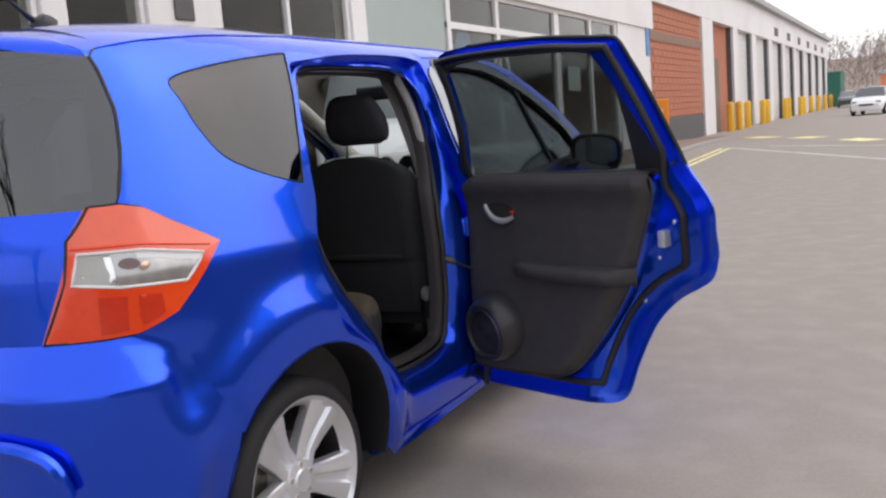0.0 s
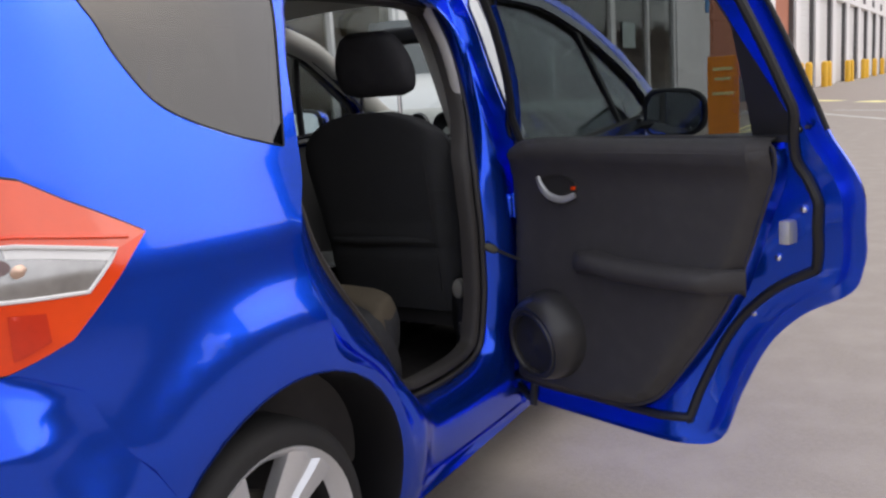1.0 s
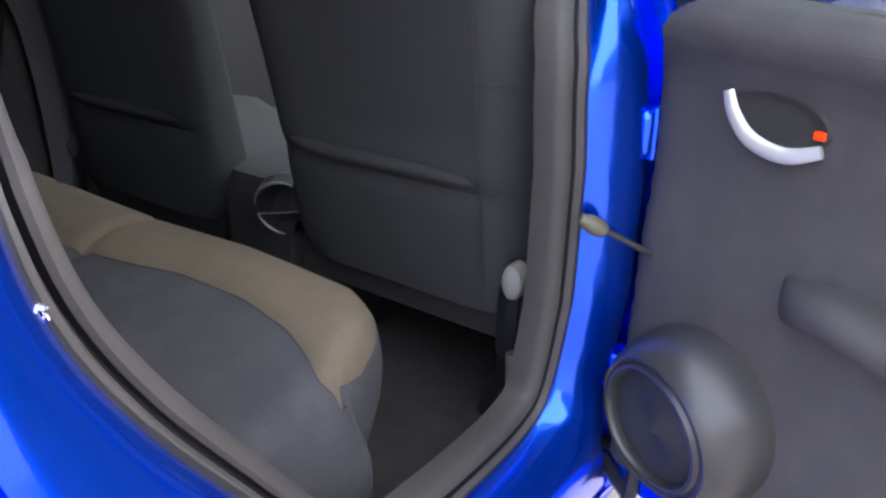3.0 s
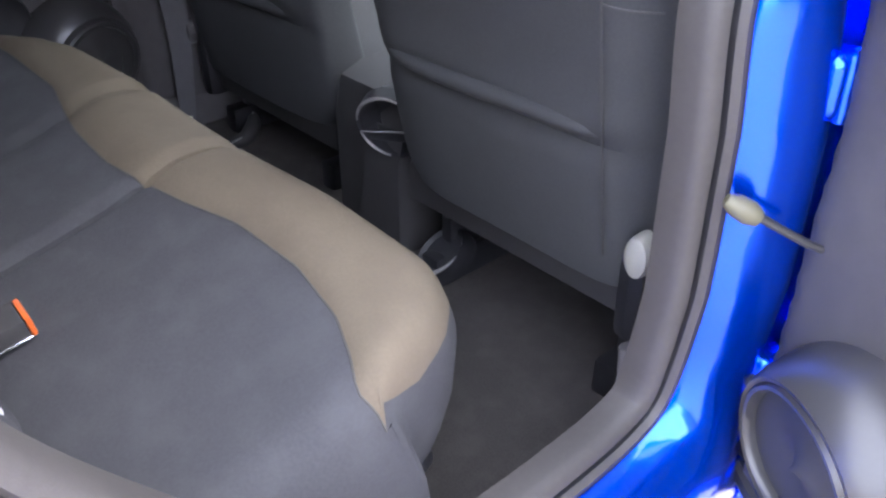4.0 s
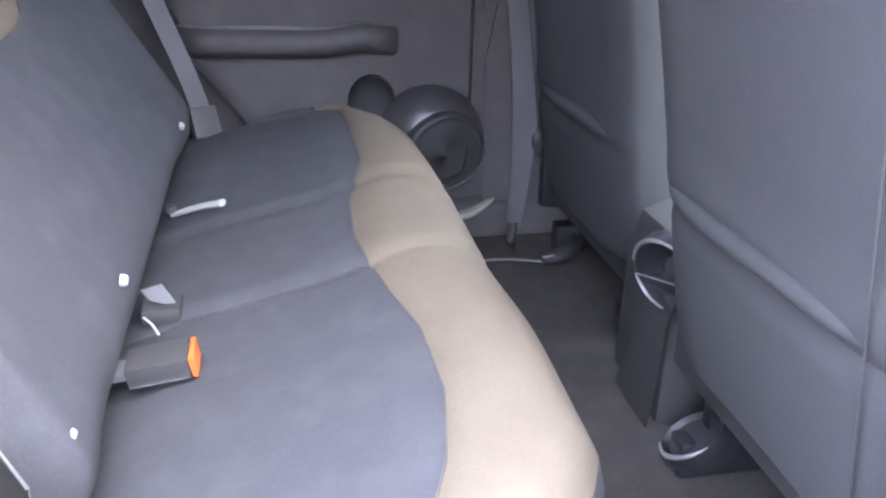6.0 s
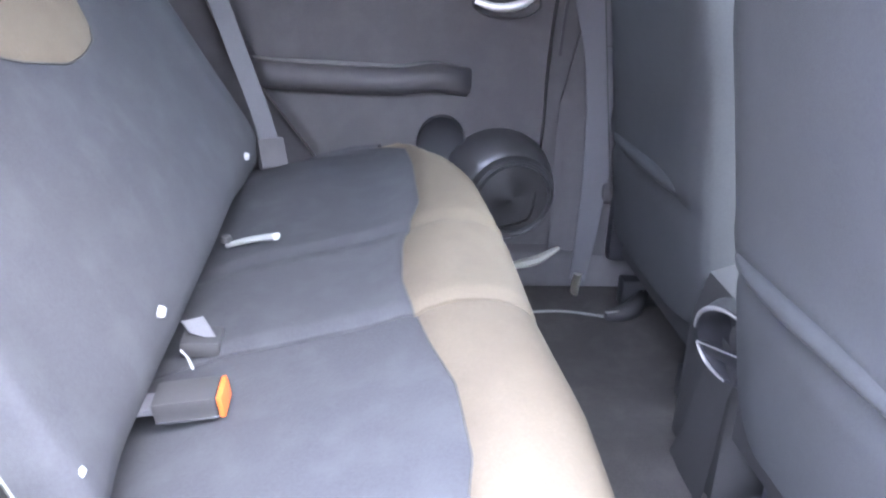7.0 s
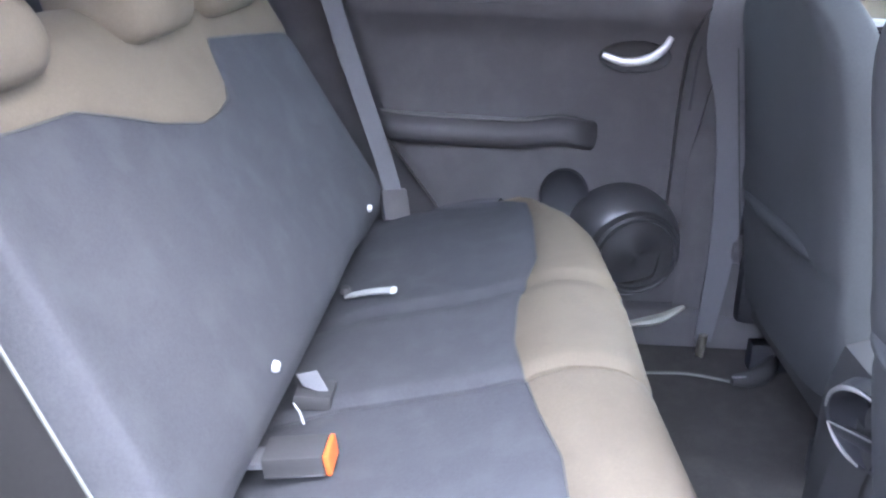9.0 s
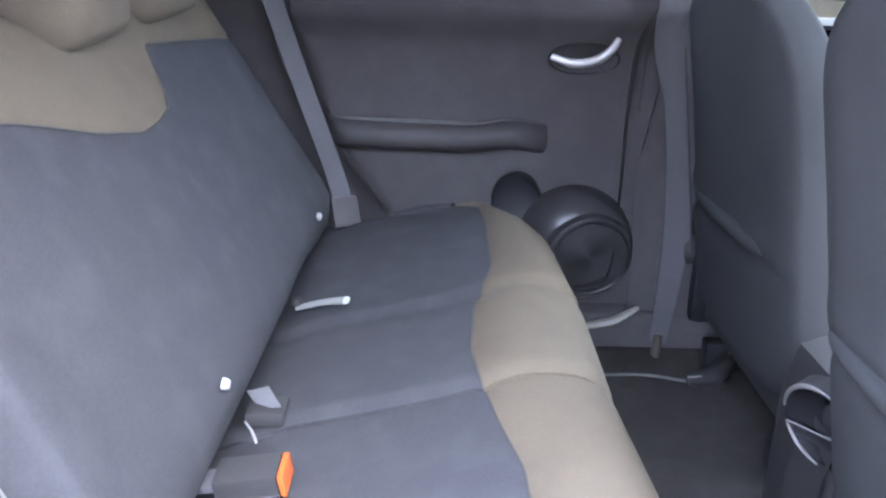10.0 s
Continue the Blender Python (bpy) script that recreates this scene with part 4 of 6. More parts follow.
for y in np.linspace(-0.40, 1.66, 30):
    z = roof_edge(y) - 0.022
    x = side_x(y, z) - 0.03
    rows.append([(x * u, y, z + 0.026 * (1 - abs(u) ** 2.2)) for u in np.linspace(-1, 1, 21)])
part("headliner", loft(rows), LIGHT_TRIM, car, "pale grey headliner")
for sign in (1, -1):
    # inner pillars and quarter panels
    rail = [(1.64, 1.43), (1.5, 1.478), (1.3, 1.495), (0.9, 1.50), (0.4, 1.495), (0.1, 1.48), (-0.2, 1.45)]
    rows = [[(side_x(y, z) - 0.035, y, z + 0.004), (side_x(y, z) - 0.085, y, z - 0.02), (side_x(y, z - 0.06) - 0.10, y, z - 0.062)] for y, z in spline(rail, 4)]
    part("roof_rail_trim", mirrored(loft(rows, flip=True), sign), LIGHT_TRIM, car)
    low = [(0.99, 0.31), (0.99, 0.7), (1.04, 1.03), (1.255, 1.03), (1.255, 0.7), (1.26, 0.31)]
    f = lambda y, z: (side_x(y, z) - (0.130 if sign > 0 else 0.15) - 0.012 * (1 - ((y - 1.145) / 0.12) ** 2), y, z)
    part("pillar_lower_trim", mirrored(sheet(low, f, (), 0.04, 0, True), sign), TRIM, car, "charcoal lower pillar trim")
    up = [(1.065, 1.03), (1.108, 1.2), (1.115, 1.32), (1.10, 1.44), (1.27, 1.44), (1.245, 1.2), (1.235, 1.03)]
    part("pillar_upper_trim", mirrored(sheet(up, lambda y, z: (side_x(y, z) - 0.125 - 0.085 * max(0.0, 1 - ((y - 1.15) / 0.14) ** 2), y, z), (), 0.04, 0, True), sign), LIGHT_TRIM, car, "pale upper pillar trim")
    edge = spline([(0.662, 1.07, 1.028), (0.650, 1.075, 1.12), (0.632, 1.08, 1.22), (0.607, 1.08, 1.31), (0.572, 1.07, 1.40), (0.556, 1.06, 1.44)], 4)
    part("pillar_edge_trim", mirrored(tube(edge, 0.016, False, 10, 0.5, (0, 1, 0)), sign), LIGHT_TRIM, car, "pale edge of the pillar trim")
    # rubber lips between jamb and trim
    def trim_ring(g, d):
        out = []
        for p, q in zip(aperture_line, grown(aperture_line, -g)):
            p = p.lerp(q, 1 - 0.6 * min(1.0, max(0.0, (p[1] - 0.98) / 0.12)))
            out.append((side_x(p[0], p[1]) - d, p[0], p[1]))
        return out

    rings = [trim_ring(g, d) for g, d in ((-0.003, 0.101), (0.001, 0.095), (0.008, 0.095), (0.012, 0.104))]
    part("opening_trim", mirrored(loft(rings, True, False, flip=True), sign), RUBBER, car, "grey-brown rubber lip round the opening")
    rings = [trim_ring(g, d) for g, d in ((0.012, 0.104), (0.013, 0.122), (0.019, 0.122), (0.020, 0.108))]
    part("trim_groove", mirrored(loft(rings, True, False, flip=True), sign), BLACK, car)
    rings = [trim_ring(g, d) for g, d in ((0.020, 0.108), (0.025, 0.104), (0.033, 0.107), (0.039, 0.114), (0.042, 0.124), (0.042, 0.152))]
    part("inner_trim_lip", mirrored(loft(rings, True, False, flip=True), sign), RUBBER, car)
    back = [(p[0] + (0.06 if sign < 0 and p[1] > 0.55 else 0), p[1]) for p in aperture_line if p[0] < 0.62 and p[1] < 1.42]
    q_out = back + [(0.50, 0.31), (0.28, 0.31), (-0.35, 0.55), (-0.55, 0.75), (-0.42, 1.10), (-0.34, 1.40), (-0.20, 1.45), (0.30, 1.455)]
    part("pillar_inner", mirrored(tube([(side_x(y, roof_edge(y) - 0.06) - 0.078, y, roof_edge(y) - 0.06) for y in np.linspace(1.6, 2.80, 14)], 0.058, False, 12, 0.8), sign), LIGHT_TRIM, car, "pale inner windscreen pillar trim")
    part("quarter_trim", mirrored(sheet(q_out, on_side(0.128 if sign > 0 else 0.13), [grown(glass_line, 0.012)], 0.05, 0, True), sign), TRIM, car, "charcoal quarter trim panel")
    sill_in = [[(side_x(y, 0.39) - 0.10, y, 0.388), (0.67, y, 0.385), (0.655, y, 0.372), (0.645, y, 0.31)] for y in np.linspace(0.5, 2.15, 12)]
    part("sill_trim", mirrored(loft(sill_in, flip=True), sign), TRIM, car, "charcoal sill trim strip")

# ---- rear bench ----
front_y = table((-0.645, -0.625, -0.605, -0.58, -0.55, -0.47, -0.38, -0.17, 0.14, 0.32, 0.51, 0.56, 0.60, 0.628), (0.42, 0.50, 0.57, 0.64, 0.675, 0.735, 0.763, 0.782, 0.79, 0.806, 0.806, 0.785, 0.745, 0.66), -0.65, 0.64, 0.008)
band_y = table((-0.6, -0.46, -0.26, -0.19, -0.10, 0.02, 0.106, 0.2, 0.293, 0.42, 0.52, 0.58, 0.615, 0.634), (0.64, 0.655, 0.66, 0.645, 0.63, 0.626, 0.638, 0.655, 0.678, 0.684, 0.668, 0.644, 0.624, 0.630), -0.62, 0.64, 0.008)


def cushion(name, x0, x1, label, seams=(), r0=0.05, r1=0.05):
    """One piece of the bench seat: a dark middle and a beige front band with a sewn edge."""
    xs = sorted(set([x0 + (x1 - x0) * i / 44 for i in range(45)] + [x0 + 0.006, x1 - 0.006]))
    dark, light, stitch = [], [], []
    for x in xs:
        e = 1.0
        for d, r in ((x - x0, r0), (x1 - x, r1)):
            if d < r:
                e *= math.sqrt(max(0.0, 1 - (1 - d / r) ** 2)) * 0.9 + 0.1
        dip = sum(0.013 * math.exp(-((x - s) / 0.010) ** 2) for s in seams)
        fy = front_y(x) - 0.012 * (1 - e) - sum(0.012 * math.exp(-((x - s) / 0.012) ** 2) for s in seams)
        b = min(band_y(x), fy - 0.018)
        drop = 0.055 * (1 - e) + dip
        crown = 0.006 * noise.noise((x * 6, 1.3, 0.4))
        # the far end lies flatter than the rest
        far = 0.014 * min(1.0, max(0.0, (-x - 0.25) / 0.25))
        tight = min(1.0, (b - 0.27) / 0.34)
        mid = [(0.24, 0.50), (0.245, 0.60), (0.285, 0.632 - drop + far), (0.40, 0.648 - drop + crown + far), (0.50, 0.650 - drop + crown * 1.5 + far * 0.6), (0.58, 0.655 - drop + crown + far * 0.2)]
        mid = [(0.24 + (y - 0.24) * tight, z) for y, z in mid] + [ (b - 0.012, 0.664 - drop), (b, 0.6605 - drop)]
        w = fy - b
        lip = [(b, 0.6605 - drop), (b + 0.010, 0.667 - drop), (b + w * 0.35, 0.672 - drop + crown), (b + w * 0.6, 0.668 - drop), (b + w * 0.8, 0.658 - drop), (b + w * 0.93, 0.640 - drop), (fy, 0.612 - drop * 0.6), (fy + 0.002, 0.575), (fy - 0.012, 0.53), (fy - 0.04, 0.485), (fy - 0.08, 0.46)]
        dark.append([(x, y, z) for y, z in mid])
        light.append([(x, y, z) for y, z in lip])
        stitch.append((x, b, 0.6615 - drop))
    body = part(name, loft(dark, flip=True), CHARCOAL, bench, label)
    band, skirt = [], []
    for r in light:
        pts = [Vector(q) for q in r]
        run = np.concatenate([[0], np.cumsum([(q - p).length for p, q in zip(pts, pts[1:])])])
        cut = run[6] * (1 - 0.10 * max(0.0, (r[0][0] - 0.50) / 0.13) ** 2) * min(1.0, max(0.0, (0.635 - r[0][0]) / 0.016)) ** 0.5 * min(1.0, max(0.02, (r[0][0] + 0.595) / 0.03))
        along = lambda d: tuple(float(np.interp(d, run, [q[i] for q in pts])) for i in range(3))
        band.append([along(cut * k) for k in np.linspace(0, 1, 12)])
        skirt.append([along(cut + (run[-1] - cut) * k) for k in np.linspace(0, 1, 16)])
    part("front_band", loft(band, flip=True), BEIGE, body, "beige cloth band along the cushion front")
    part("front_skirt", loft(skirt, flip=True), CHARCOAL, body, "charcoal cloth under the front band")
    part("band_seam", tube(stitch, 0.0012, False, 5), SEAM, body)
    for x, fl in ((x0, False), (x1, True)):
        i = 0 if x == x0 else -1
        rim = dark[i] + light[i][1:8]
        s = 0.012 if fl else -0.012
        wall = [[(q[0] + s * k, q[1], 0.44 + (q[2] - 0.44) * h) for q in rim] for k, h in ((0, 1), (0.6, 0.85), (1, 0.6), (0.7, 0.3), (0, 0))]
        part("end_panel", loft(wall, flip=fl), CHARCOAL, body)
    return body


bench = part("rear_seat", block(-0.58, 0.60, 0.30, 0.70, 0.44, 0.50, 0.02), BLACK, car, "rear bench seat in charcoal cloth with beige bands")
cushion("seat_cushion", 0.119, 0.640, "wide seat cushion, charcoal with a beige front", (), 0.014, 0.06)
cushion("seat_cushion", -0.645, 0.113, "seat cushion over two places, charcoal with a beige front", (-0.155,), 0.045, 0.014)

edge_z = table((-0.66, -0.4, -0.24, -0.215, -0.19, -0.12, -0.06, 0.05, 0.12, 0.2, 0.39, 0.5, 0.6), (1.04, 1.075, 1.092, 1.07, 1.01, 0.998, 0.998, 1.025, 1.05, 1.075, 1.085, 1.075, 1.05), -0.68, 0.64, 0.012)


def back_y(z):
    return 0.349 - (z - 0.765) * 0.36 - 9.0 * max(0.0, 0.745 - z) ** 2


def backrest(x0, x1, label, outer, seams=(), r0=0.06, r1=0.06):
    xs = np.linspace(x0, x1, 46)
    dark, light, stitch = [], [], []
    for x in xs:
        e = 1.0
        for d, r in ((x - x0, r0), (x1 - x, r1)):
            if d < r:
                floor_e = 1.0 if r < 0.01 else 0.08
                e *= math.sqrt(max(0.0, 1 - (1 - d / r) ** 2)) * (1 - floor_e) + floor_e
        dip = sum(0.003 * math.exp(-((x - s) / 0.012) ** 2) for s in seams) + 0.05 * (1 - e)
        # side bolsters stand a little proud of the middle
        dip -= 0.012 * math.exp(-((x - outer) / 0.07) ** 2)
        b = edge_z(x)
        wob = 0.005 * noise.noise((x * 5, 7.7, 2.2))
        d1 = [(back_y(z) - dip + wob * math.sin(z * 9), z) for z in np.linspace(0.63, b - 0.012, 14)] + [(back_y(b) - dip - 0.005, b)]
        top = 1.175 - 0.02 * (1 - e)
        l1 = [(back_y(b) - dip - 0.005, b)] + [(back_y(b + 0.01 + (top - 0.045 - b) * s) - dip, b + 0.01 + (top - 0.045 - b) * s) for s in (0, 0.3, 0.6, 0.85)]
        l1 += [(back_y(top) - dip - 0.005, top - 0.02), (back_y(top) - 0.03, top - 0.003), (back_y(top) - 0.07, top), (back_y(top) - 0.12, top - 0.015), (back_y(top) - 0.135, top - 0.06), (back_y(0.7) - 0.14, 0.64)]
        lean = lambda z: x - 0.27 * max(0.0, z - 0.72) * max(0.0, (x - 0.30) / 0.275) if x > 0.3 else x
        dark.append([(lean(z), y, z) for y, z in d1])
        light.append([(lean(z), y, z) for y, z in l1])
        stitch.append((lean(b), back_y(b) - dip - 0.003, b))
    body = part("backrest", loft(dark, flip=True), CHARCOAL, bench, label)
    part("top_band", loft(light, flip=True), BEIGE, body, "beige cloth along the top of the backrest")
    part("band_seam", tube(stitch, 0.0015, False, 5), SEAM, body)
    if x1 > 0.3:
        edge_line = [(q[0] + 0.001, q[1] + 0.001, q[2]) for q in dark[-1]]
        part("edge_piping", tube(edge_line, 0.002, False, 6), LABEL_GREY, body, "grey piping along the backrest edge")
    for i in (0, -1):
        if abs(xs[i] - 0.116) < 0.001:
            continue
        ring = dark[i] + light[i][1:]
        bm = bmesh.new()
        f = bm.faces.new([bm.verts.new(p) for p in (ring if i == 0 else ring[::-1])])
        bmesh.ops.triangulate(bm, faces=[f])
        part("end_panel", bm, DULL, body)
    return body


backrest(0.1160, 0.502, "tall backrest in charcoal cloth with a beige top", 0.47, (), 0.003, 0.022)
backrest(-0.655, 0.1160, "backrest over two places in charcoal cloth with a beige top", -0.52, (), 0.07, 0.003)


def head_restraint(x, wide, parent, y0, z0, high=0.13, mat=CHARCOAL, deep=0.09, posts=0.05, label="padded head restraint"):
    rows = []
    for k in np.linspace(0, 1, 14):
        s = math.sin(math.pi * min(1, max(0, k))) ** 0.3 if 0 < k < 1 else 0.12
        w = wide / 2 * (1.04 - 0.30 * k ** 1.6) * (0.55 + 0.45 * s)
        d = deep / 2 * s
        z = z0 + high * k
        ring = []
        for a in np.linspace(0, 2 * math.pi, 28, endpoint=False):
            c, sn = math.cos(a), math.sin(a)
            ring.append((x + w * math.copysign(abs(c) ** 0.45, c), y0 - 0.25 * (z - z0) + d * math.copysign(abs(sn) ** 0.7, sn), z))
        rows.append(ring)
    h = part("head_restraint", loft(rows, True, False, True), mat, parent, label)
    for dx in (-0.07, 0.07):
        part("post", tube([(x + dx, y0, z0 - posts), (x + dx, y0, z0 + 0.02)], 0.0065, False, 8), CHROME, h, "chrome head restraint post")
    return h


for x, w in ((0.345, 0.27), (-0.075, 0.20), (-0.385, 0.27)):
    head_restraint(x, w, bench, 0.205, 1.112, 0.13, BEIGE, 0.15, 0.03, "low beige rear head restraint")

bench.matrix_basis = pose(-0.0273, 0.0942, -0.1086, 8.47, 1.13, -1.67) @ Matrix.Translation((0.004, 0.009, 0)) @ Matrix.Translation((0, 0.8, 0.65)) @ Matrix.Rotation(radians(3.5), 4, 'X') @ Matrix.Translation((0, -0.8, -0.65))
# child-seat anchor markers: pairs of white buttons at the foot of the backrest
inverse = bench.matrix_basis.inverted()
for spot in ((0.176, 0.335, 0.651), (0.468, 0.326, 0.647), (-0.451, 0.335, 0.643)):
    x, _, z = inverse @ Vector(spot)
    part("anchor_button", turned([(0.0, 0.005), (0.005, 0.0045), (0.0072, 0.0015), (0.0072, -0.004)], 12, "y", None, Matrix.Translation((x, back_y(z) + 0.006, z)) @ Matrix.Rotation(radians(-20), 4, "X")), WHITE_PLASTIC, bench, "round white anchor marker")
# buckles standing in the fold between cushion and backrest
bm = block(-0.022, 0.022, -0.07, 0.0, -0.014, 0.014, 0.005)
buckle = part("belt_buckle", bm, DULL, bench, "black seat belt buckle with an orange release button")
buckle.matrix_basis = pose(0.257, 0.424, 0.672, -3, 4, -1)
part("release_button", block(-0.021, 0.021, 0.0, 0.007, -0.0135, 0.0135, 0.003), ORANGE_PLASTIC, buckle, "orange release button")
part("buckle_rim", tube([(0.0225, -0.068, -0.010), (0.0225, 0.0, -0.010)], 0.0016, False, 6), CHROME, buckle)
part("buckle_strap", block(-0.016, 0.016, -0.13, -0.06, -0.004, 0.004, 0.002), BELT, buckle)
b2 = part("belt_buckle", block(0.055, 0.105, 0.345, 0.395, 0.552, 0.574, 0.006), DULL, bench, "dark buckle with a pale grey label")
b2.matrix_basis = inverse
# the label stands up, facing the open door
n = Vector((1.0, 0.2, 0.56)).normalized()
r = Vector((-0.2, 1.0, 0)).normalized()
u = n.cross(r)
rows = [[Vector((0.083, 0.367, 0.586)) + r * (a * k) + u * (b * k) + n * h for a, b in ((-0.022, 0.009), (0.006, 0.013), (0.025, -0.022), (-0.012, -0.008))] for k, h in ((1, -0.004), (1, 0.0), (0.9, 0.002))]
part("buckle_label", loft(rows, True, False, True), BELT, b2, "pale grey label plate")
edge = part("strap_edge", tube([(0.136, 0.354, 0.581), (0.158, 0.366, 0.583), (0.178, 0.375, 0.580)], 0.0016, False, 6), WHITE_PLASTIC, bench, "thin white strap edge")
edge.matrix_basis = inverse
tongue = part("belt_tongue", tube(spline([(-0.241, 0.360, 0.564), (-0.216, 0.402, 0.585), (-0.192, 0.442, 0.600)], 5), lambda s: 0.007 + 0.003 * s, False, 8, 0.6), GREY_PLASTIC, bench, "pale grey belt tongue lying on the seat")
tongue.matrix_basis = inverse
part("tongue_pivot", turned([(0, 0.012), (0.008, 0.01), (0.010, 0.0)], 10, "z", None, Matrix.Translation((-0.242, 0.358, 0.570))), DULL, tongue)


def webbing(name, pts, wide, face, parent, mat=BELT, label="", thick=0.0016):
    """A flat belt along pts; face: the direction it shows."""
    p = spline(pts, 6)
    rows = []
    for i, q in enumerate(p):
        d = (p[min(i + 1, len(p) - 1)] - p[max(i - 1, 0)]).normalized()
        s = d.cross(Vector(face)).normalized() * (wide if isinstance(wide, float) else wide[0] + (wide[1] - wide[0]) * min(1.0, 2.2 * i / len(p))) / 2
        n = s.cross(d).normalized() * thick
        rows.append([q - s + n, q + s + n, q + s - n, q - s - n])
    return part(name, loft(rows, True, False, True), mat, parent, label)


for sign in (1, -1):
    way = [(-0.60, 0.405, 0.600), (-0.612, 0.378, 0.695), (-0.615, 0.328, 0.84), (-0.612, 0.276, 1.00), (-0.59, 0.23, 1.18), (-0.575, 0.17, 1.33)]
    if sign > 0:
        way = [(0.655, 0.30, 0.66), (0.69, 0.27, 0.75), (0.705, 0.22, 0.92), (0.66, 0.19, 1.10), (0.605, 0.16, 1.25), (0.56, 0.12, 1.40)]
    belt = webbing("rear_seat_belt", way, 0.036, (-sign, 0.25, 0.15), car, BELT, "grey webbing seat belt hanging beside the seat")
    part("belt_end", block(-0.028, 0.028, -0.01, 0.01, -0.03, 0.03, 0.006), TRIM, belt).matrix_basis = pose(way[0][0], way[0][1] - 0.005, way[0][2] + 0.013, -24, 0, 90 - 28 * sign)
    if sign < 0:
        way = [(-0.622, 1.05, 0.337), (-0.63, 1.064, 0.50), (-0.634, 1.066, 0.66), (-0.636, 1.054, 0.82), (-0.636, 1.018, 0.96), (-0.62, 1.04, 1.12), (-0.585, 1.09, 1.28)]
    else:
        way = [(0.700, 1.12, 0.42), (0.702, 1.12, 0.60), (0.700, 1.12, 0.80), (0.684, 1.12, 0.95), (0.64, 1.12, 1.12), (0.585, 1.12, 1.28)]
    belt = webbing("front_seat_belt", way, (0.034, 0.072) if sign < 0 else 0.048, (-sign, -0.1, 0), car, BELT, "grey webbing seat belt along the pillar")
    if sign < 0:
        part("belt_anchor", tube([(-0.622, 1.05, 0.352), (-0.622, 1.047, 0.305)], 0.017, False, 10, 0.5, (0, 1, 0)), STEEL, belt, "steel belt anchor")
    part("belt_guide", block(-0.012, 0.012, -0.04, 0.04, -0.014, 0.014, 0.006), TRIM, belt).matrix_basis = pose(0.59 * sign, 1.12, 1.285)

# ---- front seats ----


def shell_y(z):
    return 1.03 - 0.15 * (z - 0.5)


def front_seat(sign):
    cx = 0.391 * sign
    # the passenger's seat is set lower and further forward
    lift = 0.0 if sign > 0 else 0.055
    half = table((0.44, 0.52, 0.6, 0.8, 0.95, 1.0, 1.03, 1.05, 1.066, 1.083, 1.10, 1.118, 1.132), (0.250, 0.260, 0.268, 0.274, 0.274, 0.270, 0.262, 0.251, 0.236, 0.214, 0.184, 0.136, 0.062), 0.4, 1.2, 0.006)
    rows, front = [], []
    for z in [*np.linspace(0.515, 1.03, 24), 1.045, 1.06, 1.072, 1.083, 1.093, 1.102, 1.110, 1.118, 1.126, 1.132]:
        w = half(z) * (1 - 0.10 * max(0.0, (0.56 - z) / 0.045) ** 2)
        deep = 0.15 - 0.06 * (z - 0.46) / 0.7
        ring = []
        for a in np.linspace(0, 2 * math.pi, 44, endpoint=False):
            c, s = math.cos(a), math.sin(a)
            y = shell_y(z) + deep / 2 - deep / 2 * math.copysign(abs(s) ** 0.42, s)
            # lower back is pressed in below the pocket seam, folds above
            if s > 0:
                y += (0.012 * math.exp(-((z - 0.716) / 0.014) ** 2) - 0.006 * math.exp(-((z - 0.752) / 0.016) ** 2)) * (1 - abs(c) ** 5)
                y += 0.012 * math.exp(-(c / 0.6) ** 2) * min(1.0, max(0.2, (z - 0.70) / 0.09)) + 0.004 * noise.noise((c * 2.2, z * 5, sign))
            x = cx + w * math.copysign(abs(c) ** 0.55, c)
            # the side by the tunnel draws in towards the foot
            if sign > 0 and x < cx:
                x = cx + (x - cx) * (1 - 0.13 * min(1.0, max(0.0, (1.0 - z) / 0.28)))
            # the outer wing turns forwards
            if s > 0:
                y += 12.0 * max(0.0, (x - cx) * sign - 0.194) ** 2
            ring.append((x, y, z))
        rows.append(ring)
    seat = part("front_seat", loft(rows, True, False, True, flip=True), SHELL, car, "front seat with a charcoal cloth back and map pocket")
    # pocket hem across the back
    hem = [(cx - 0.009 * sign + 0.206 * u, shell_y(0.737) + 0.007 - 0.004 * (1 - u * u) + 0.014 * abs(u) ** 8, 0.737 + 0.003 * math.sin(3 * u)) for u in np.linspace(-1, 1, 30)]
    part("pocket_hem", tube(hem, lambda s: 0.003 + 0.010 * math.sin(math.pi * s) ** 0.3, False, 12), SHELL, seat, "rolled hem of the map pocket")
    # sewn edge between the back panel and the wing
    wing = cx + 0.196 * sign
    part("wing_seam", tube([(wing, shell_y(z) - 0.001, z) for z in np.linspace(0.57, 1.0, 16)], 0.0014, False, 6), DULL, seat, "dark sewn edge of the back panel")
    part("wing_seam", tube([(wing + d * sign, shell_y(0.90) - 0.001 + 12.0 * d * d, 0.90 - 0.1 * d) for d in np.linspace(0, 0.055, 6)], 0.0012, False, 6), DULL, seat)
    # cushion and base
    rows = []
    for y, z, w in ((1.06, 0.55, 0.235), (1.12, 0.60, 0.245), (1.3, 0.60, 0.25), (1.5, 0.63, 0.25), (1.58, 0.61, 0.24), (1.61, 0.55, 0.22)):
        rows.append([(cx - w, y, 0.46), (cx - w, y, z - 0.03), (cx - w * 0.85, y, z + 0.01), (cx - w * 0.6, y, z - 0.008), (cx, y, z - 0.012), (cx + w * 0.6, y, z - 0.008), (cx + w * 0.85, y, z + 0.01), (cx + w, y, z - 0.03), (cx + w, y, 0.46)])
    part("seat_base", loft(rows, True, False, True), DULL, seat)
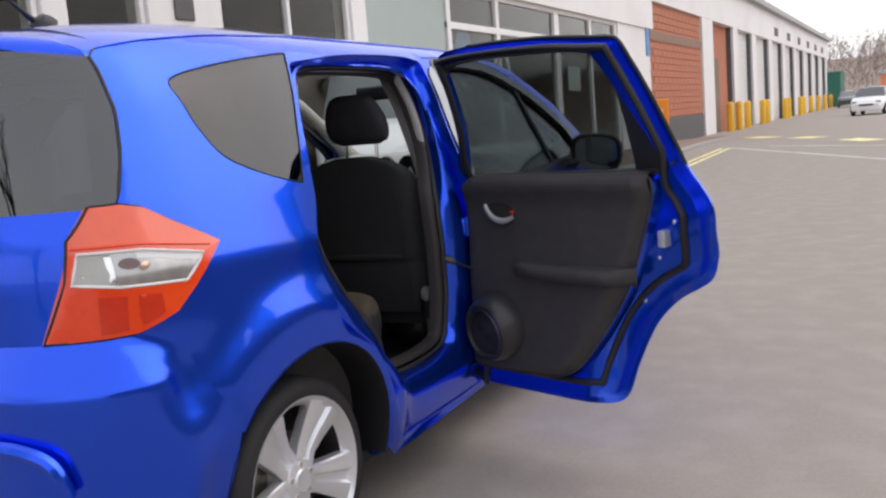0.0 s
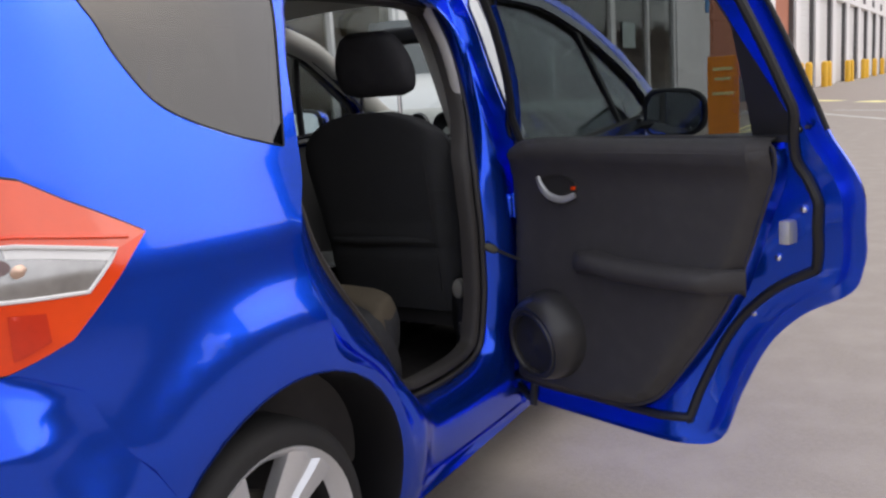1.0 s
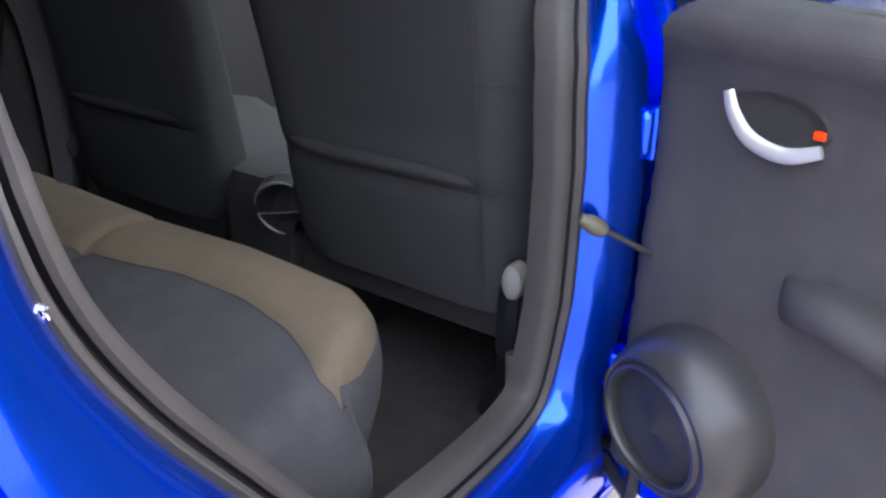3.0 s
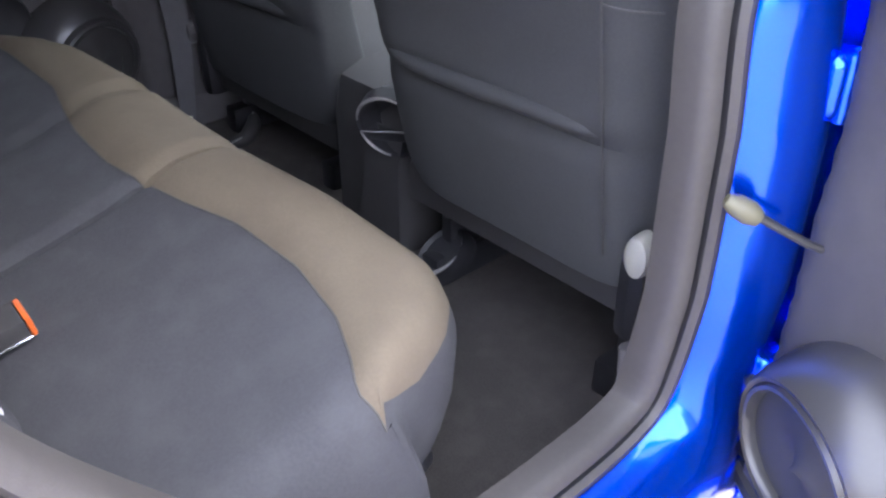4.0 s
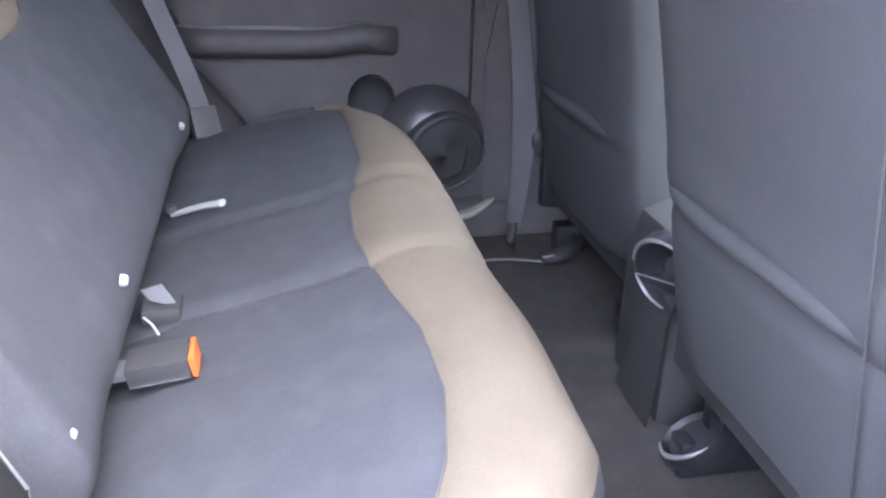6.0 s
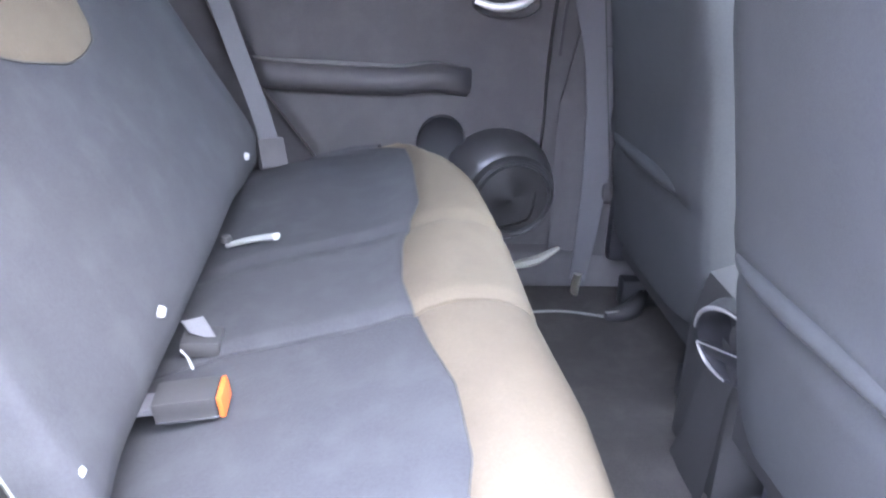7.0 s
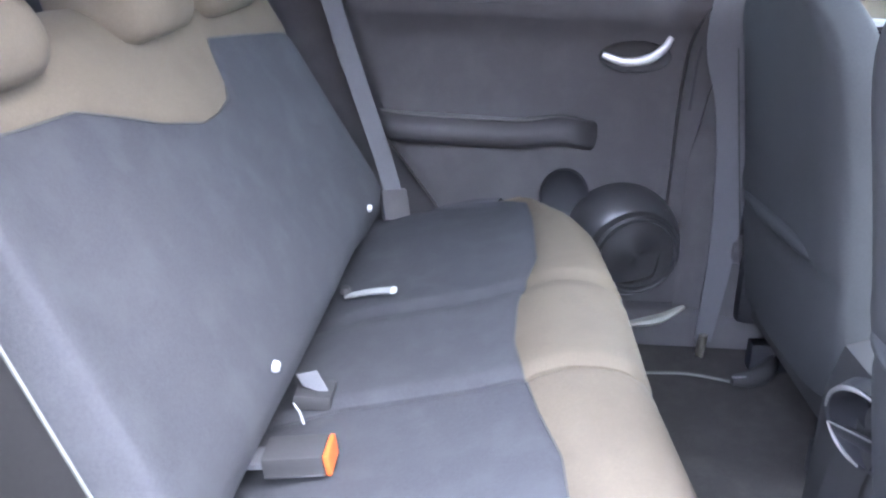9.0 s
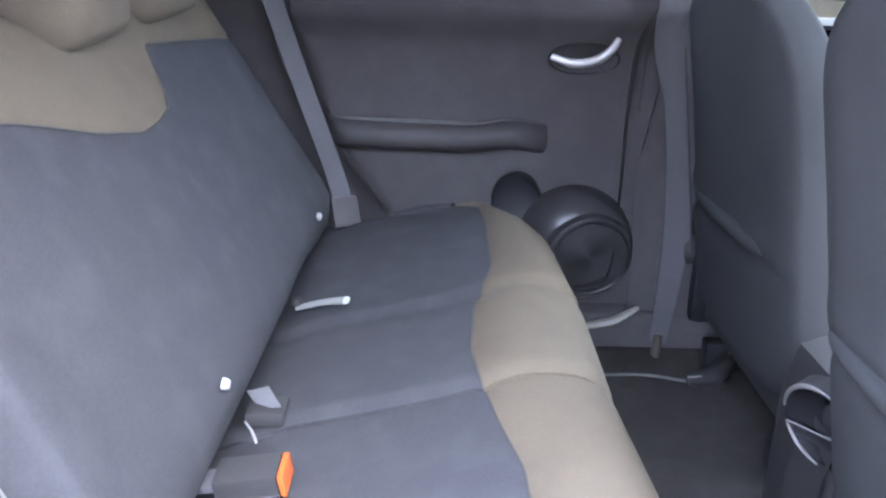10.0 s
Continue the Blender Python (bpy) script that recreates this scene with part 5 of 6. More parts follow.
    for dx in (-0.19, 0.19):
        part("seat_rail", block(cx + dx - 0.02, cx + dx + 0.02, 1.06, 1.62, 0.30 + lift, 0.36 + lift, 0.006), BLACK, seat, "black seat rail")
        part("rail_bracket", block(cx + dx - 0.012, cx + dx + 0.012, 1.10, 1.5, 0.35 + lift, 0.47, 0.004), BLACK, seat)
    # recliner cover on the door side, rail end by the tunnel
    cover = turned([(0.0, -0.020), (0.018, -0.019), (0.030, -0.012), (0.033, 0.0), (0.033, 0.03)], 20, "y", None, Matrix.Translation((0.640 * sign, 1.018, 0.592)) @ Matrix.Diagonal((0.55, 0.6, 0.92, 1)))
    part("recliner_cover", cover, COVER_GREY if sign > 0 else TRIM, seat, "pale plastic recliner cover")
    part("side_shield", block(min(0.60 * sign, 0.645 * sign), max(0.60 * sign, 0.645 * sign), 1.03, 1.5, 0.44, 0.60, 0.02), BLACK, seat)
    if sign > 0:
        m = pose(0.207, 1.085, 0.362, 38, 10, -12)
        cap = turned([(0.0, 0.0), (0.034, 0.002), (0.040, 0.010), (0.046, -0.002), (0.046, -0.03)], 24, "z", None, m @ Matrix.Diagonal((0.85, 1.2, 1, 1)))
        rail_end = part("rail_end_cap", cap, BLACK, seat, "black rail end cap with a bright rim")
        rim = [m @ Vector((0.036 * math.cos(a), 0.051 * math.sin(a), 0.010)) for a in np.linspace(-1.9, 0.3, 20)]
        part("rail_rim", tube(rim, lambda s: 0.0010 + 0.0030 * math.sin(math.pi * s), False, 8), DIM_CHROME, rail_end)
    if sign < 0:
        sweep = spline([(-0.500, 1.010, 0.367), (-0.503, 1.050, 0.371), (-0.530, 1.085, 0.377), (-0.572, 1.112, 0.387)], 5)
        shoe = part("rail_end_cap", tube(sweep, lambda s: 0.010 + 0.010 * math.sin(math.pi * s), False, 10), DULL, seat, "dark moulded rail end cover")
        part("rail_rim", tube([p + Vector((0.009, -0.004, 0.010)) for p in sweep], 0.0022, False, 6), DIM_CHROME, shoe)
    head_restraint(0.400 * sign, 0.275, seat, 1.03, 1.178, 0.192, CHARCOAL, 0.10, 0.075)
    if sign < 0:
        seat.location = (0, 0.075, -lift)
    return seat


front_seat(1)
front_seat(-1)
anchor = part("belt_stalk", tube([(0.680, 0.968, 0.505), (0.684, 0.966, 0.46), (0.686, 0.964, 0.43)], 0.016, False, 12, 0.7), TRIM, car, "dark belt stalk by the sill")
part("stalk_foot", tube([(0.6855, 0.9645, 0.433), (0.687, 0.963, 0.412)], 0.0145, False, 12, 0.7), STEEL, anchor)

# ---- centre console ----
rows = []
for y, w, z in ((1.07, 0.06, 0.46), (1.075, 0.085, 0.52), (1.09, 0.095, 0.56), (1.14, 0.10, 0.575), (1.35, 0.10, 0.58), (1.6, 0.11, 0.58), (2.2, 0.11, 0.64)):
    z += 0.045
    rows.append([(0.02 + x, y, h) for x, h in ((-w, 0.31), (-w, z - 0.03), (-w * 0.85, z), (w * 0.85, z), (w, z - 0.03), (w, 0.31))])
console = part("centre_console", loft(rows, True, False, True, flip=True), DULL, car, "dark centre console with cup holders")
rows = [[(x + w * u, y, z) for u in (-1, -0.8, 0, 0.8, 1)] for x, w, y, z in ((0.08, 0.06, 1.064, 0.565), (0.08, 0.045, 1.06, 0.50), (0.078, 0.05, 1.055, 0.42), (0.07, 0.065, 1.045, 0.33))]
part("console_foot", loft(rows, flip=True), DULL, console)
m = Matrix.Translation((0.125, 1.050, 0.580)) @ Matrix.Rotation(radians(16), 4, "X") @ Matrix.Rotation(radians(24), 4, "Z")
holder = part("cup_holder", turned([(0.062, 0.02), (0.061, -0.004), (0.055, -0.004), (0.053, 0.01), (0.049, 0.05), (0, 0.055)], 32, "y", None, m), BLACK, console, "black round cup holder")
for a0, a1, fat in ((-1.35, 0.5, 0.0020), (-2.9, -1.75, 0.0012)):
    ring = [m @ Vector((0.058 * math.sin(a), -0.006, 0.058 * math.cos(a))) for a in np.linspace(a0, a1, 24)]
    part("cup_holder_rim", tube(ring, lambda s: 0.0014 + fat * math.sin(math.pi * s), False, 8), DIM_CHROME, holder, "bright cup holder rim")
part("holder_bar", tube([m @ Vector((-0.056, -0.006, -0.010)), m @ Vector((0.056, -0.004, -0.006))], 0.0015, False, 8), DIM_CHROME, holder, "bright bar across the cup holder")
part("holder_lid", block(-0.054, 0.054, -0.002, 0.006, -0.03, -0.012, 0.003), BLACK, holder).matrix_basis = m
part("gear_lever", tube(spline([(0.0, 1.95, 0.64), (0.0, 1.93, 0.74), (0.0, 1.92, 0.80)], 4), lambda s: 0.014 + 0.014 * s, False, 10), BLACK, console)
part("handbrake", tube(spline([(0.03, 1.35, 0.66), (0.03, 1.48, 0.70), (0.03, 1.62, 0.72)], 4), 0.016, False, 10), BLACK, console)

# ---- dashboard ----
rows = []
for x in np.linspace(-0.70, 0.70, 15):
    hood = 0.05 * math.exp(-((x - 0.37) / 0.2) ** 4)
    rows.append([(x, 2.32, 0.55), (x, 2.26, 0.72), (x, 2.22, 0.88), (x, 2.25, 1.02 + hood), (x, 2.33, 1.085 + hood * 0.5), (x, 2.5, 1.10), (x, 2.66, 1.065), (x, 2.86, 0.965)])
dash = part("dashboard", loft(rows, flip=False), DASH_GREY, car, "pale grey dashboard")
part("instrument_hood", tube(spline([(0.22, 2.24, 0.95), (0.27, 2.22, 1.02), (0.37, 2.21, 1.045), (0.47, 2.22, 1.02), (0.52, 2.24, 0.95)], 5), 0.03, False, 8), BLACK, dash, "black instrument hood")
for x, z in ((0.60, 0.93), (-0.10, 1.03), (-0.24, 1.03), (-0.60, 0.93)):
    part("air_vent", turned([(0.0, 0.02), (0.045, 0.012), (0.055, -0.008), (0.06, 0.01)], 20, "y", None, Matrix.Translation((x, 2.232, z))), BLACK, dash, "round black air vent")
ring = [Vector((0.37 + 0.185 * math.cos(a), 1.98 + 0.185 * math.sin(a) * 0.42, 0.90 + 0.185 * math.sin(a) * 0.9)) for a in np.linspace(0, 2 * math.pi, 40, endpoint=False)]
steering = part("steering_wheel", tube(ring, 0.015, True, 10), BLACK, car, "black three-spoke steering wheel")
part("wheel_hub", turned([(0, -0.03), (0.06, -0.025), (0.075, 0.0), (0.05, 0.05), (0.035, 0.25)], 20, "y", None, Matrix.Translation((0.37, 1.99, 0.885)) @ Matrix.Rotation(radians(-25), 4, "X")), BLACK, steering)
for a in (0.1, math.pi - 0.1, -math.pi / 2):
    part("wheel_spoke", tube([(0.37, 1.985, 0.89), (0.37 + 0.18 * math.cos(a), 1.98 + 0.18 * math.sin(a) * 0.42, 0.90 + 0.18 * math.sin(a) * 0.9)], 0.016, False, 8, 0.6), BLACK, steering)
part("rear_view_mirror", block(-0.21, 0.01, 1.95, 1.99, 1.382, 1.455, 0.018, 3), BLACK, car, "black interior mirror")


# ---- street ----
def setting(name, bm, mat, label, smooth=False):
    return tagged(link(name, bm, mat, None, "", smooth), label, name.split("_")[0], "", "structure")


bm = loft([[(x, y, 0) for x in (-600, -60, -12, -4, 0, 4, 12, 60, 600)] for y in (-600, -60, -12, -4, 0, 4, 12, 40, 120, 300, 900)], flip=True)
ground = setting("ground", bm, ASPHALT, "worn grey-brown asphalt of the road and yard")
FACE = -5.175
bm = bmesh.new()
prof = [(-2.45, 0.0), (-2.46, 0.10), (-2.49, 0.115), (-2.60, 0.118)]
rows = [[(x + (-0.05 * (y - 8) if y > 8 else 0), y, z * k) for x, z in prof] for y, k in ((-14, 1), (0, 1), (8, 1), (14, 1), (20, 1), (26, 1), (30, 0.5), (33, 0.02))]
setting("kerb", loft(rows, flip=True), KERB, "grey concrete kerb along the footway")
rows = [[(-2.60 + (-0.05 * (y - 8) if y > 8 else 0), y, 0.118), (-4.0, y, 0.12), (FACE - 0.02, y, 0.125)] for y in (-14, 0, 8, 14, 20, 26)]
rows.append([(-3.7, 30, 0.062), (-4.2, 30, 0.062), (FACE - 0.02, 30, 0.062)])
rows.append([(-3.85, 33, 0.006), (-4.3, 33, 0.006), (FACE - 0.02, 33, 0.006)])
setting("pavement", loft(rows, flip=True), PAVING, "brownish concrete footway before the showroom")


def stripe(name, a, b, wide, mat, label, z=0.004):
    a, b = Vector(a), Vector(b)
    d = (b - a).normalized()
    s = Vector((-d[1], d[0])) * wide / 2
    n = max(2, int((b - a).length / 0.4))
    rows = []
    for i in range(n + 1):
        p = a.lerp(b, i / n)
        w = 1 + 0.08 * noise.noise((p[0] * 3, p[1] * 3, 0))
        rows.append([(*(p - s * w), z), (*(p + s * w), z)])
    return setting(name, loft(rows, flip=False), mat, label)


stripe("road_marking", (-1.20, 4.0), (-2.22, 23.4), 0.10, YELLOW_LINE, "faded double yellow line beside the kerb")
stripe("road_marking", (-1.42, 4.0), (-2.44, 23.4), 0.10, YELLOW_LINE, "faded double yellow line beside the kerb")
stripe("road_marking", (-2.30, 23.6), (3.6, 12.6), 0.16, WHITE_LINE, "worn white line across the yard")
stripe("road_marking", (-1.2, 23.2), (5.5, 17.0), 0.14, WHITE_LINE, "worn white line across the yard")
for a, b in (((-2.62, 29.4), (-1.72, 28.2)), ((-0.92, 27.1), (-0.16, 26.0)), ((0.72, 24.0), (1.42, 22.5)), ((2.3, 20.8), (3.0, 19.4))):
    stripe("road_marking", a, b, 0.6, YELLOW_LINE, "yellow block of a speed hump marking", 0.03)
rows = []
for s, z in ((-0.75, 0.0), (-0.4, 0.02), (0, 0.027), (0.4, 0.02), (0.75, 0.0)):
    rows.append([(-2.9 + 6.6 * u + s * 0.85, 29.9 - 11.2 * u + s * 0.5, z + 0.002) for u in np.linspace(0, 1, 12)])
setting("speed_hump", loft(rows, flip=True), ASPHALT, "low asphalt speed hump")


# unseen plain wall across the yard, added for the dark skyline mirrored in the paint
bm = block(15.0, 15.3, -22, 40, 0, 1.9)
for y0, y1, z in ((-22, 5.6, 4.5), (5.6, 7.0, 6.6), (7.0, 13.0, 5.0), (13.0, 30, 4.4)):
    more = block(15.02, 19.0, y0 + 0.01, y1 - 0.01, 1.9, z)
    join(bm, more)
setting("boundary_wall", bm, DARK_BRICK, "unseen dark brick wall added for the skyline mirrored in the paint")


# ---- showroom and workshop row ----
showroom = tagged(new("showroom"), "white-framed car showroom with tall dark windows", "building", "", "structure")


def of(parent, name, x0, x1, y0, y1, z0, z1, mat, label="", bevel=0.01):
    return part(name, block(x0, x1, y0, y1, z0, z1, bevel, 1), mat, parent, label, False)


of(showroom, "fascia", FACE - 0.35, FACE + 0.10, -3.0, 26.9, 3.75, 6.2, RENDER_WHITE, "white rendered fascia")
of(showroom, "roof", FACE - 12, FACE - 0.05, -3.0, 26.9, 5.9, 6.15, ROOF_GREY)
# inner walls and ceiling carry the dimness of the showroom in their colour
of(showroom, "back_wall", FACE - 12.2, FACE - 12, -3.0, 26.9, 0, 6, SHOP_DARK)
of(showroom, "inner_wall", FACE - 5.2, FACE - 5.0, -3.0, 26.9, 0, 5.9, SHOP_DARK, "showroom interior wall coloured dark for the dimness inside")
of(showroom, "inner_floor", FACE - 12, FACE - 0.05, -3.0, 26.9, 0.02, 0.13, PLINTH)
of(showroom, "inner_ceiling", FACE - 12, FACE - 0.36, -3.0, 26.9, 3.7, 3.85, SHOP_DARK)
of(showroom, "end_wall", FACE - 12, FACE, -3.3, -3.0, 0, 6.2, RENDER_WHITE)
for y0, y1 in ((-3.0, -1.4), (1.9, 2.6), (4.09, 4.37), (5.47, 6.66), (9.55, 9.95), (23.2, 26.6)):
    of(showroom, "pillar", FACE - 0.30, FACE + 0.04, y0, y1, 0.1, 3.8, RENDER_WHITE, "white pillar")
of(showroom, "panel", FACE - 0.16, FACE - 0.06, 9.95, 12.75, 0.1, 3.8, PANEL_GREEN, "smooth grey-green wall panel")
for y0, y1, mids, head in ((-1.4, 1.9, (0.2,), 2.75), (2.6, 4.09, (), 0), (4.37, 5.47, (), 0), (6.66, 9.55, (8.07,), 0), (12.75, 18.4, (15.0,), 3.12), (18.4, 23.2, (20.9,), 0)):
    of(showroom, "window_frame", FACE - 0.14, FACE - 0.02, y0, y1, 0.12, 0.30, FRAME_WHITE, "white frame bar")
    of(showroom, "window_frame", FACE - 0.14, FACE - 0.02, y0, y1, 3.66, 3.78, FRAME_WHITE)
    w = 0.035 if 2 < y0 < 9 else 0.075
    for y in (y0 + w, *mids, y1 - w):
        of(showroom, "window_frame", FACE - 0.13, FACE - 0.01, y - w, y + w, 0.13, 3.72, FRAME_WHITE)
    if head:
        of(showroom, "window_frame", FACE - 0.13, FACE - 0.012, y0, y1, head - 0.13, head, FRAME_WHITE)
    for a, b in zip((y0, *mids), (*mids, y1)):
        of(showroom, "window_pane", FACE - 0.085, FACE - 0.075, a + 0.05, b - 0.05, 0.28, 3.68, SHOP_GLASS, "", 0.0)
logo = turned([(0.30, 0.0), (0.36, 0.012), (0.42, 0.0), (0.36, -0.012), (0.30, 0.0)], 32, "x", None, Matrix.Translation((FACE + 0.02, 15.0, 2.25)))
part("ring_sign", logo, FRAME_WHITE, showroom, "white ring sign on the door glass")
part("round_sign", turned([(0.0, 0.02), (0.33, 0.018), (0.34, 0.0)], 28, "x", None, Matrix.Translation((FACE - 0.2, 13.7, 2.72))), BLUE_SIGN, showroom, "round blue sticker")
of(showroom, "notice", FACE - 0.06, FACE - 0.05, 19.1, 20.0, 1.85, 2.45, PANEL_GREEN, "pale notice on the window")
of(showroom, "wall_plate", FACE + 0.04, FACE + 0.07, 5.86, 6.17, 2.68, 3.2, PLINTH, "dark plate on the white pillar")
of(showroom, "sign_strip", FACE + 0.03, FACE + 0.07, 26.1, 26.5, 2.9, 5.6, BLUE_SIGN, "tall blue sign strip")
for y, w, mat in ((1.0, 1.6, WHITE_CAR), (7.5, 1.8, SHOP_DARK), (16.5, 1.6, ORANGE_ROOF), (21.4, 1.8, SHOP_DARK)):
    of(showroom, "display_unit", FACE - 3.6, FACE - 2.4, y - w / 2, y + w / 2, 0.13, 1.35, mat, "display unit behind the glass", 0.08)

workshops = tagged(new("workshop_row"), "long row of white workshop units with brick and shutter bays", "building", "", "structure")
of(workshops, "fascia", FACE - 0.4, FACE + 0.05, 26.9, 92, 4.68, 6.25, RENDER_WHITE, "white rendered fascia")
of(workshops, "roof_edge", FACE - 0.4, FACE + 0.35, 26.9, 92, 6.25, 6.55, ROOF_GREY, "grey overhanging roof edge")
of(workshops, "roof", FACE - 14, FACE - 0.3, 26.9, 92, 6.2, 6.4, ROOF_GREY)
of(workshops, "back", FACE - 14, FACE - 13.7, 26.9, 92, 0, 6.3, RENDER_WHITE)
of(workshops, "end_wall", FACE - 14, FACE - 0.2, 91.7, 92, 0, 6.3, RENDER_WHITE)
of(workshops, "brick_backing", FACE - 0.30, FACE - 0.065, 26.9, 34.8, 0.9, 4.68, MORTAR, "mortar bed")
of(workshops, "plinth", FACE - 0.30, FACE - 0.03, 26.9, 34.8, 0.0, 0.9, PLINTH, "dark painted plinth")
of(workshops, "band", FACE - 0.05, FACE - 0.02, 26.9, 34.8, 3.45, 3.75, BAND, "brown-grey band across the brick panel")
cols = [34.7, 41.5, 47.0, 53.0, 59.0, 65.0, 71.0, 77.0, 83.0, 89.5]
for i, y in enumerate(cols):
    w = 2.1 if i == 0 else 1.25
    of(workshops, "pillar", FACE - 0.3, FACE + 0.04, y, y + w, 0, 4.7, RENDER_WHITE, "white pillar")
    if i + 1 < len(cols):
        a, b = y + w, cols[i + 1]
        first = i == 0
        of(workshops, "bay_wall", FACE - 0.5, FACE - 0.25, a, b, 0, 4.7, BRICK if first else SHUTTER, "brick-red bay wall" if first else "pale steel roller shutter")
        if not first:
            for k in range(16):
                of(workshops, "shutter_slat", FACE - 0.26, FACE - 0.235, a + 0.1, b - 0.1, 0.06 + k * 0.285, 0.30 + k * 0.285, SHUTTER, "", 0.008)
        # solid dark strip stands for the shade in the bay recess
        of(workshops, "bay_shade_strip", FACE - 0.27, FACE - 0.06, b - 0.20, b - 0.02, 0, 4.7, PLINTH, "dark strip painted for the shade of the recess beside the shutter")
        if i > 2:
            of(workshops, "high_window", FACE + 0.04, FACE + 0.07, a + 1.0, a + 2.6, 5.0, 5.5, PLINTH, "small dark high window")
of(workshops, "door", FACE - 0.27, FACE - 0.20, 38.0, 39.1, 0, 3.2, SHOP_DARK, "tall dark red door")

for y, dx in ((38.4, 0.35), (40.3, 0.4), (42.6, 0.4), (47.4, 0.4), (48.8, 0.4), (56.5, 0.4), (58.2, 0.4), (64.8, 0.4), (66.6, 0.4), (72.0, 0.4), (78.0, 0.4), (84.0, 0.4), (90.0, 0.4)):
    bm = turned([(0.16, 0), (0.16, 1.14), (0.14, 1.22), (0.08, 1.27), (0, 1.28)], 14, "z", None, Matrix.Translation((FACE + dx, y, 0)))
    tagged(link("bollard", bm, YELLOW_PAINT), "thick yellow-painted steel bollard beside a workshop bay", "bollard", "yellow bollards along the row")

board = tagged(new("sign_board"), "orange free-standing sign board on the asphalt", "sign")
part("panel", block(-0.46, -0.14, 8.17, 8.20, 0.06, 1.33, 0.015), ORANGE_SIGN, board, "plain orange panel", False)
for x in (-0.40, -0.20):
    part("leg", block(x - 0.02, x + 0.02, 8.0, 8.38, 0.0, 0.08, 0.01), PLINTH, board, "", False)
for k, (z, w) in enumerate(((1.2, 0.2), (1.1, 0.16), (0.95, 0.22))):
    part("lettering_bar", block(-0.30 - w / 2, -0.30 + w / 2, 8.160, 8.1695, z - 0.015, z + 0.015, 0.002), YELLOW_LINE, board, "faint bar of unreadable lettering", False)


def parked_car(paint, x, y, turn, label, saloon=False, k=1.0):
    """A plain hatchback, saloon or (k over 1) tall van: body, glasshouse, wheels, lamps."""
    ob = tagged(new("parked_car"), label, "car")
    ob.matrix_basis = pose(x, y, 0, 0, 0, turn)
    rows = []
    for yy, w, zt in ((-2.05, 0.62, 0.62), (-2.0, 0.74, 0.80), (-1.85, 0.80, 0.90), (-1.2, 0.85, 0.95), (0.2, 0.86, 0.96), (0.9, 0.86, 0.98), (1.5, 0.83, 0.90), (1.9, 0.76, 0.74), (2.05, 0.66, 0.58)):
        zt *= k
        rows.append([(-w * 0.92, yy, 0.24), (-w, yy, 0.42), (-w, yy, zt - 0.12), (-w * 0.93, yy, zt - 0.02), (-w * 0.6, yy, zt + 0.015), (w * 0.6, yy, zt + 0.015), (w * 0.93, yy, zt - 0.02), (w, yy, zt - 0.12), (w, yy, 0.42), (w * 0.92, yy, 0.24)])
    part("body", loft(rows, True, False, True), paint, ob)
    end = -1.0 if saloon else -1.75
    rows = []
    for yy, w, z in ((end - 0.15, 0.76, 0.93), (end + 0.3, 0.62, 1.40), (-0.4, 0.64, 1.48), (0.3, 0.62, 1.44), (1.05, 0.76, 0.95)):
        z *= k
        rows.append([(-w, yy, z), (-w * 0.5, yy, z + 0.02), (w * 0.5, yy, z + 0.02), (w, yy, z)])
    part("roof", loft(rows[1:4], flip=False), paint, ob)
    glass = []
    for a, b in ((0, 1), (3, 4)):
        part("windscreen", loft(rows[a:b + 1], flip=False), DARK_SCREEN, ob, "dark glass")
    for s in (-1, 1):
        bm = bmesh.new()
        bm.faces.new([bm.verts.new((s * w, yy, z * k)) for yy, w, z in ((end - 0.15, 0.76, 0.93), (1.05, 0.76, 0.95), (0.3, 0.62, 1.44), (-0.4, 0.64, 1.48), (end + 0.3, 0.62, 1.40))][::s])
        part("side_window", bm, DARK_SCREEN, ob)
        for yy in (-1.25, 1.3):
            wh = part("wheel", turned([(0, 0.09), (0.2, 0.09), (0.22, 0.1), (0.30, 0.08), (0.31, 0), (0.30, -0.08), (0, -0.08)], 24, "x", None, Matrix.Translation((s * 0.77, yy, 0.31)) @ Matrix.Diagonal((s, 1, 1, 1))), TYRE, ob)
            part("rim", turned([(0, 0.1), (0.05, 0.105), (0.19, 0.094), (0.205, 0.104)], 20, "x", None, Matrix.Translation((s * 0.77, yy, 0.31)) @ Matrix.Diagonal((s, 1, 1, 1))), ALLOY, wh)
        part("headlamp", block(s * 0.58 - 0.13, s * 0.58 + 0.13, 1.80, 1.97, 0.62 * k, 0.76 * k, 0.04), CLEAR_LENS, ob)
        part("tail_lamp", block(s * 0.62 - 0.09, s * 0.62 + 0.09, -2.03, -1.93, 0.66 * k, 0.84 * k, 0.03), RED_LENS, ob)
    part("bumper", block(-0.72, 0.72, 1.94, 2.08, 0.26, 0.46, 0.04), paint, ob)
    part("grille", block(-0.35, 0.35, 2.0, 2.075, 0.50 * k, 0.60 * k, 0.015), BLACK, ob)
    return ob


DARK_SCREEN = material("dark_car_window", (0.05, 0.06, 0.065), 0.08, 0, 0.5)
# first one is a made-up van, a white band behind the windscreen
parked_car(WHITE_CAR, -4.2, 8.6, 212, "tall white van added before the showroom for the bright band behind the windscreen", k=1.42)
parked_car(WHITE_CAR, 0.25, 52.5, 172, "white saloon standing far down the road", True)
parked_car(DARK_CAR, -3.2, 88.0, 185, "dark hatchback parked at the far end of the row")
box = tagged(new("container"), "green steel container at the far end of the row", "container")
part("shell", block(-6.2, -4.4, 97, 103, 0, 3.4, 0.05), GREEN_BOX, box, "", False)
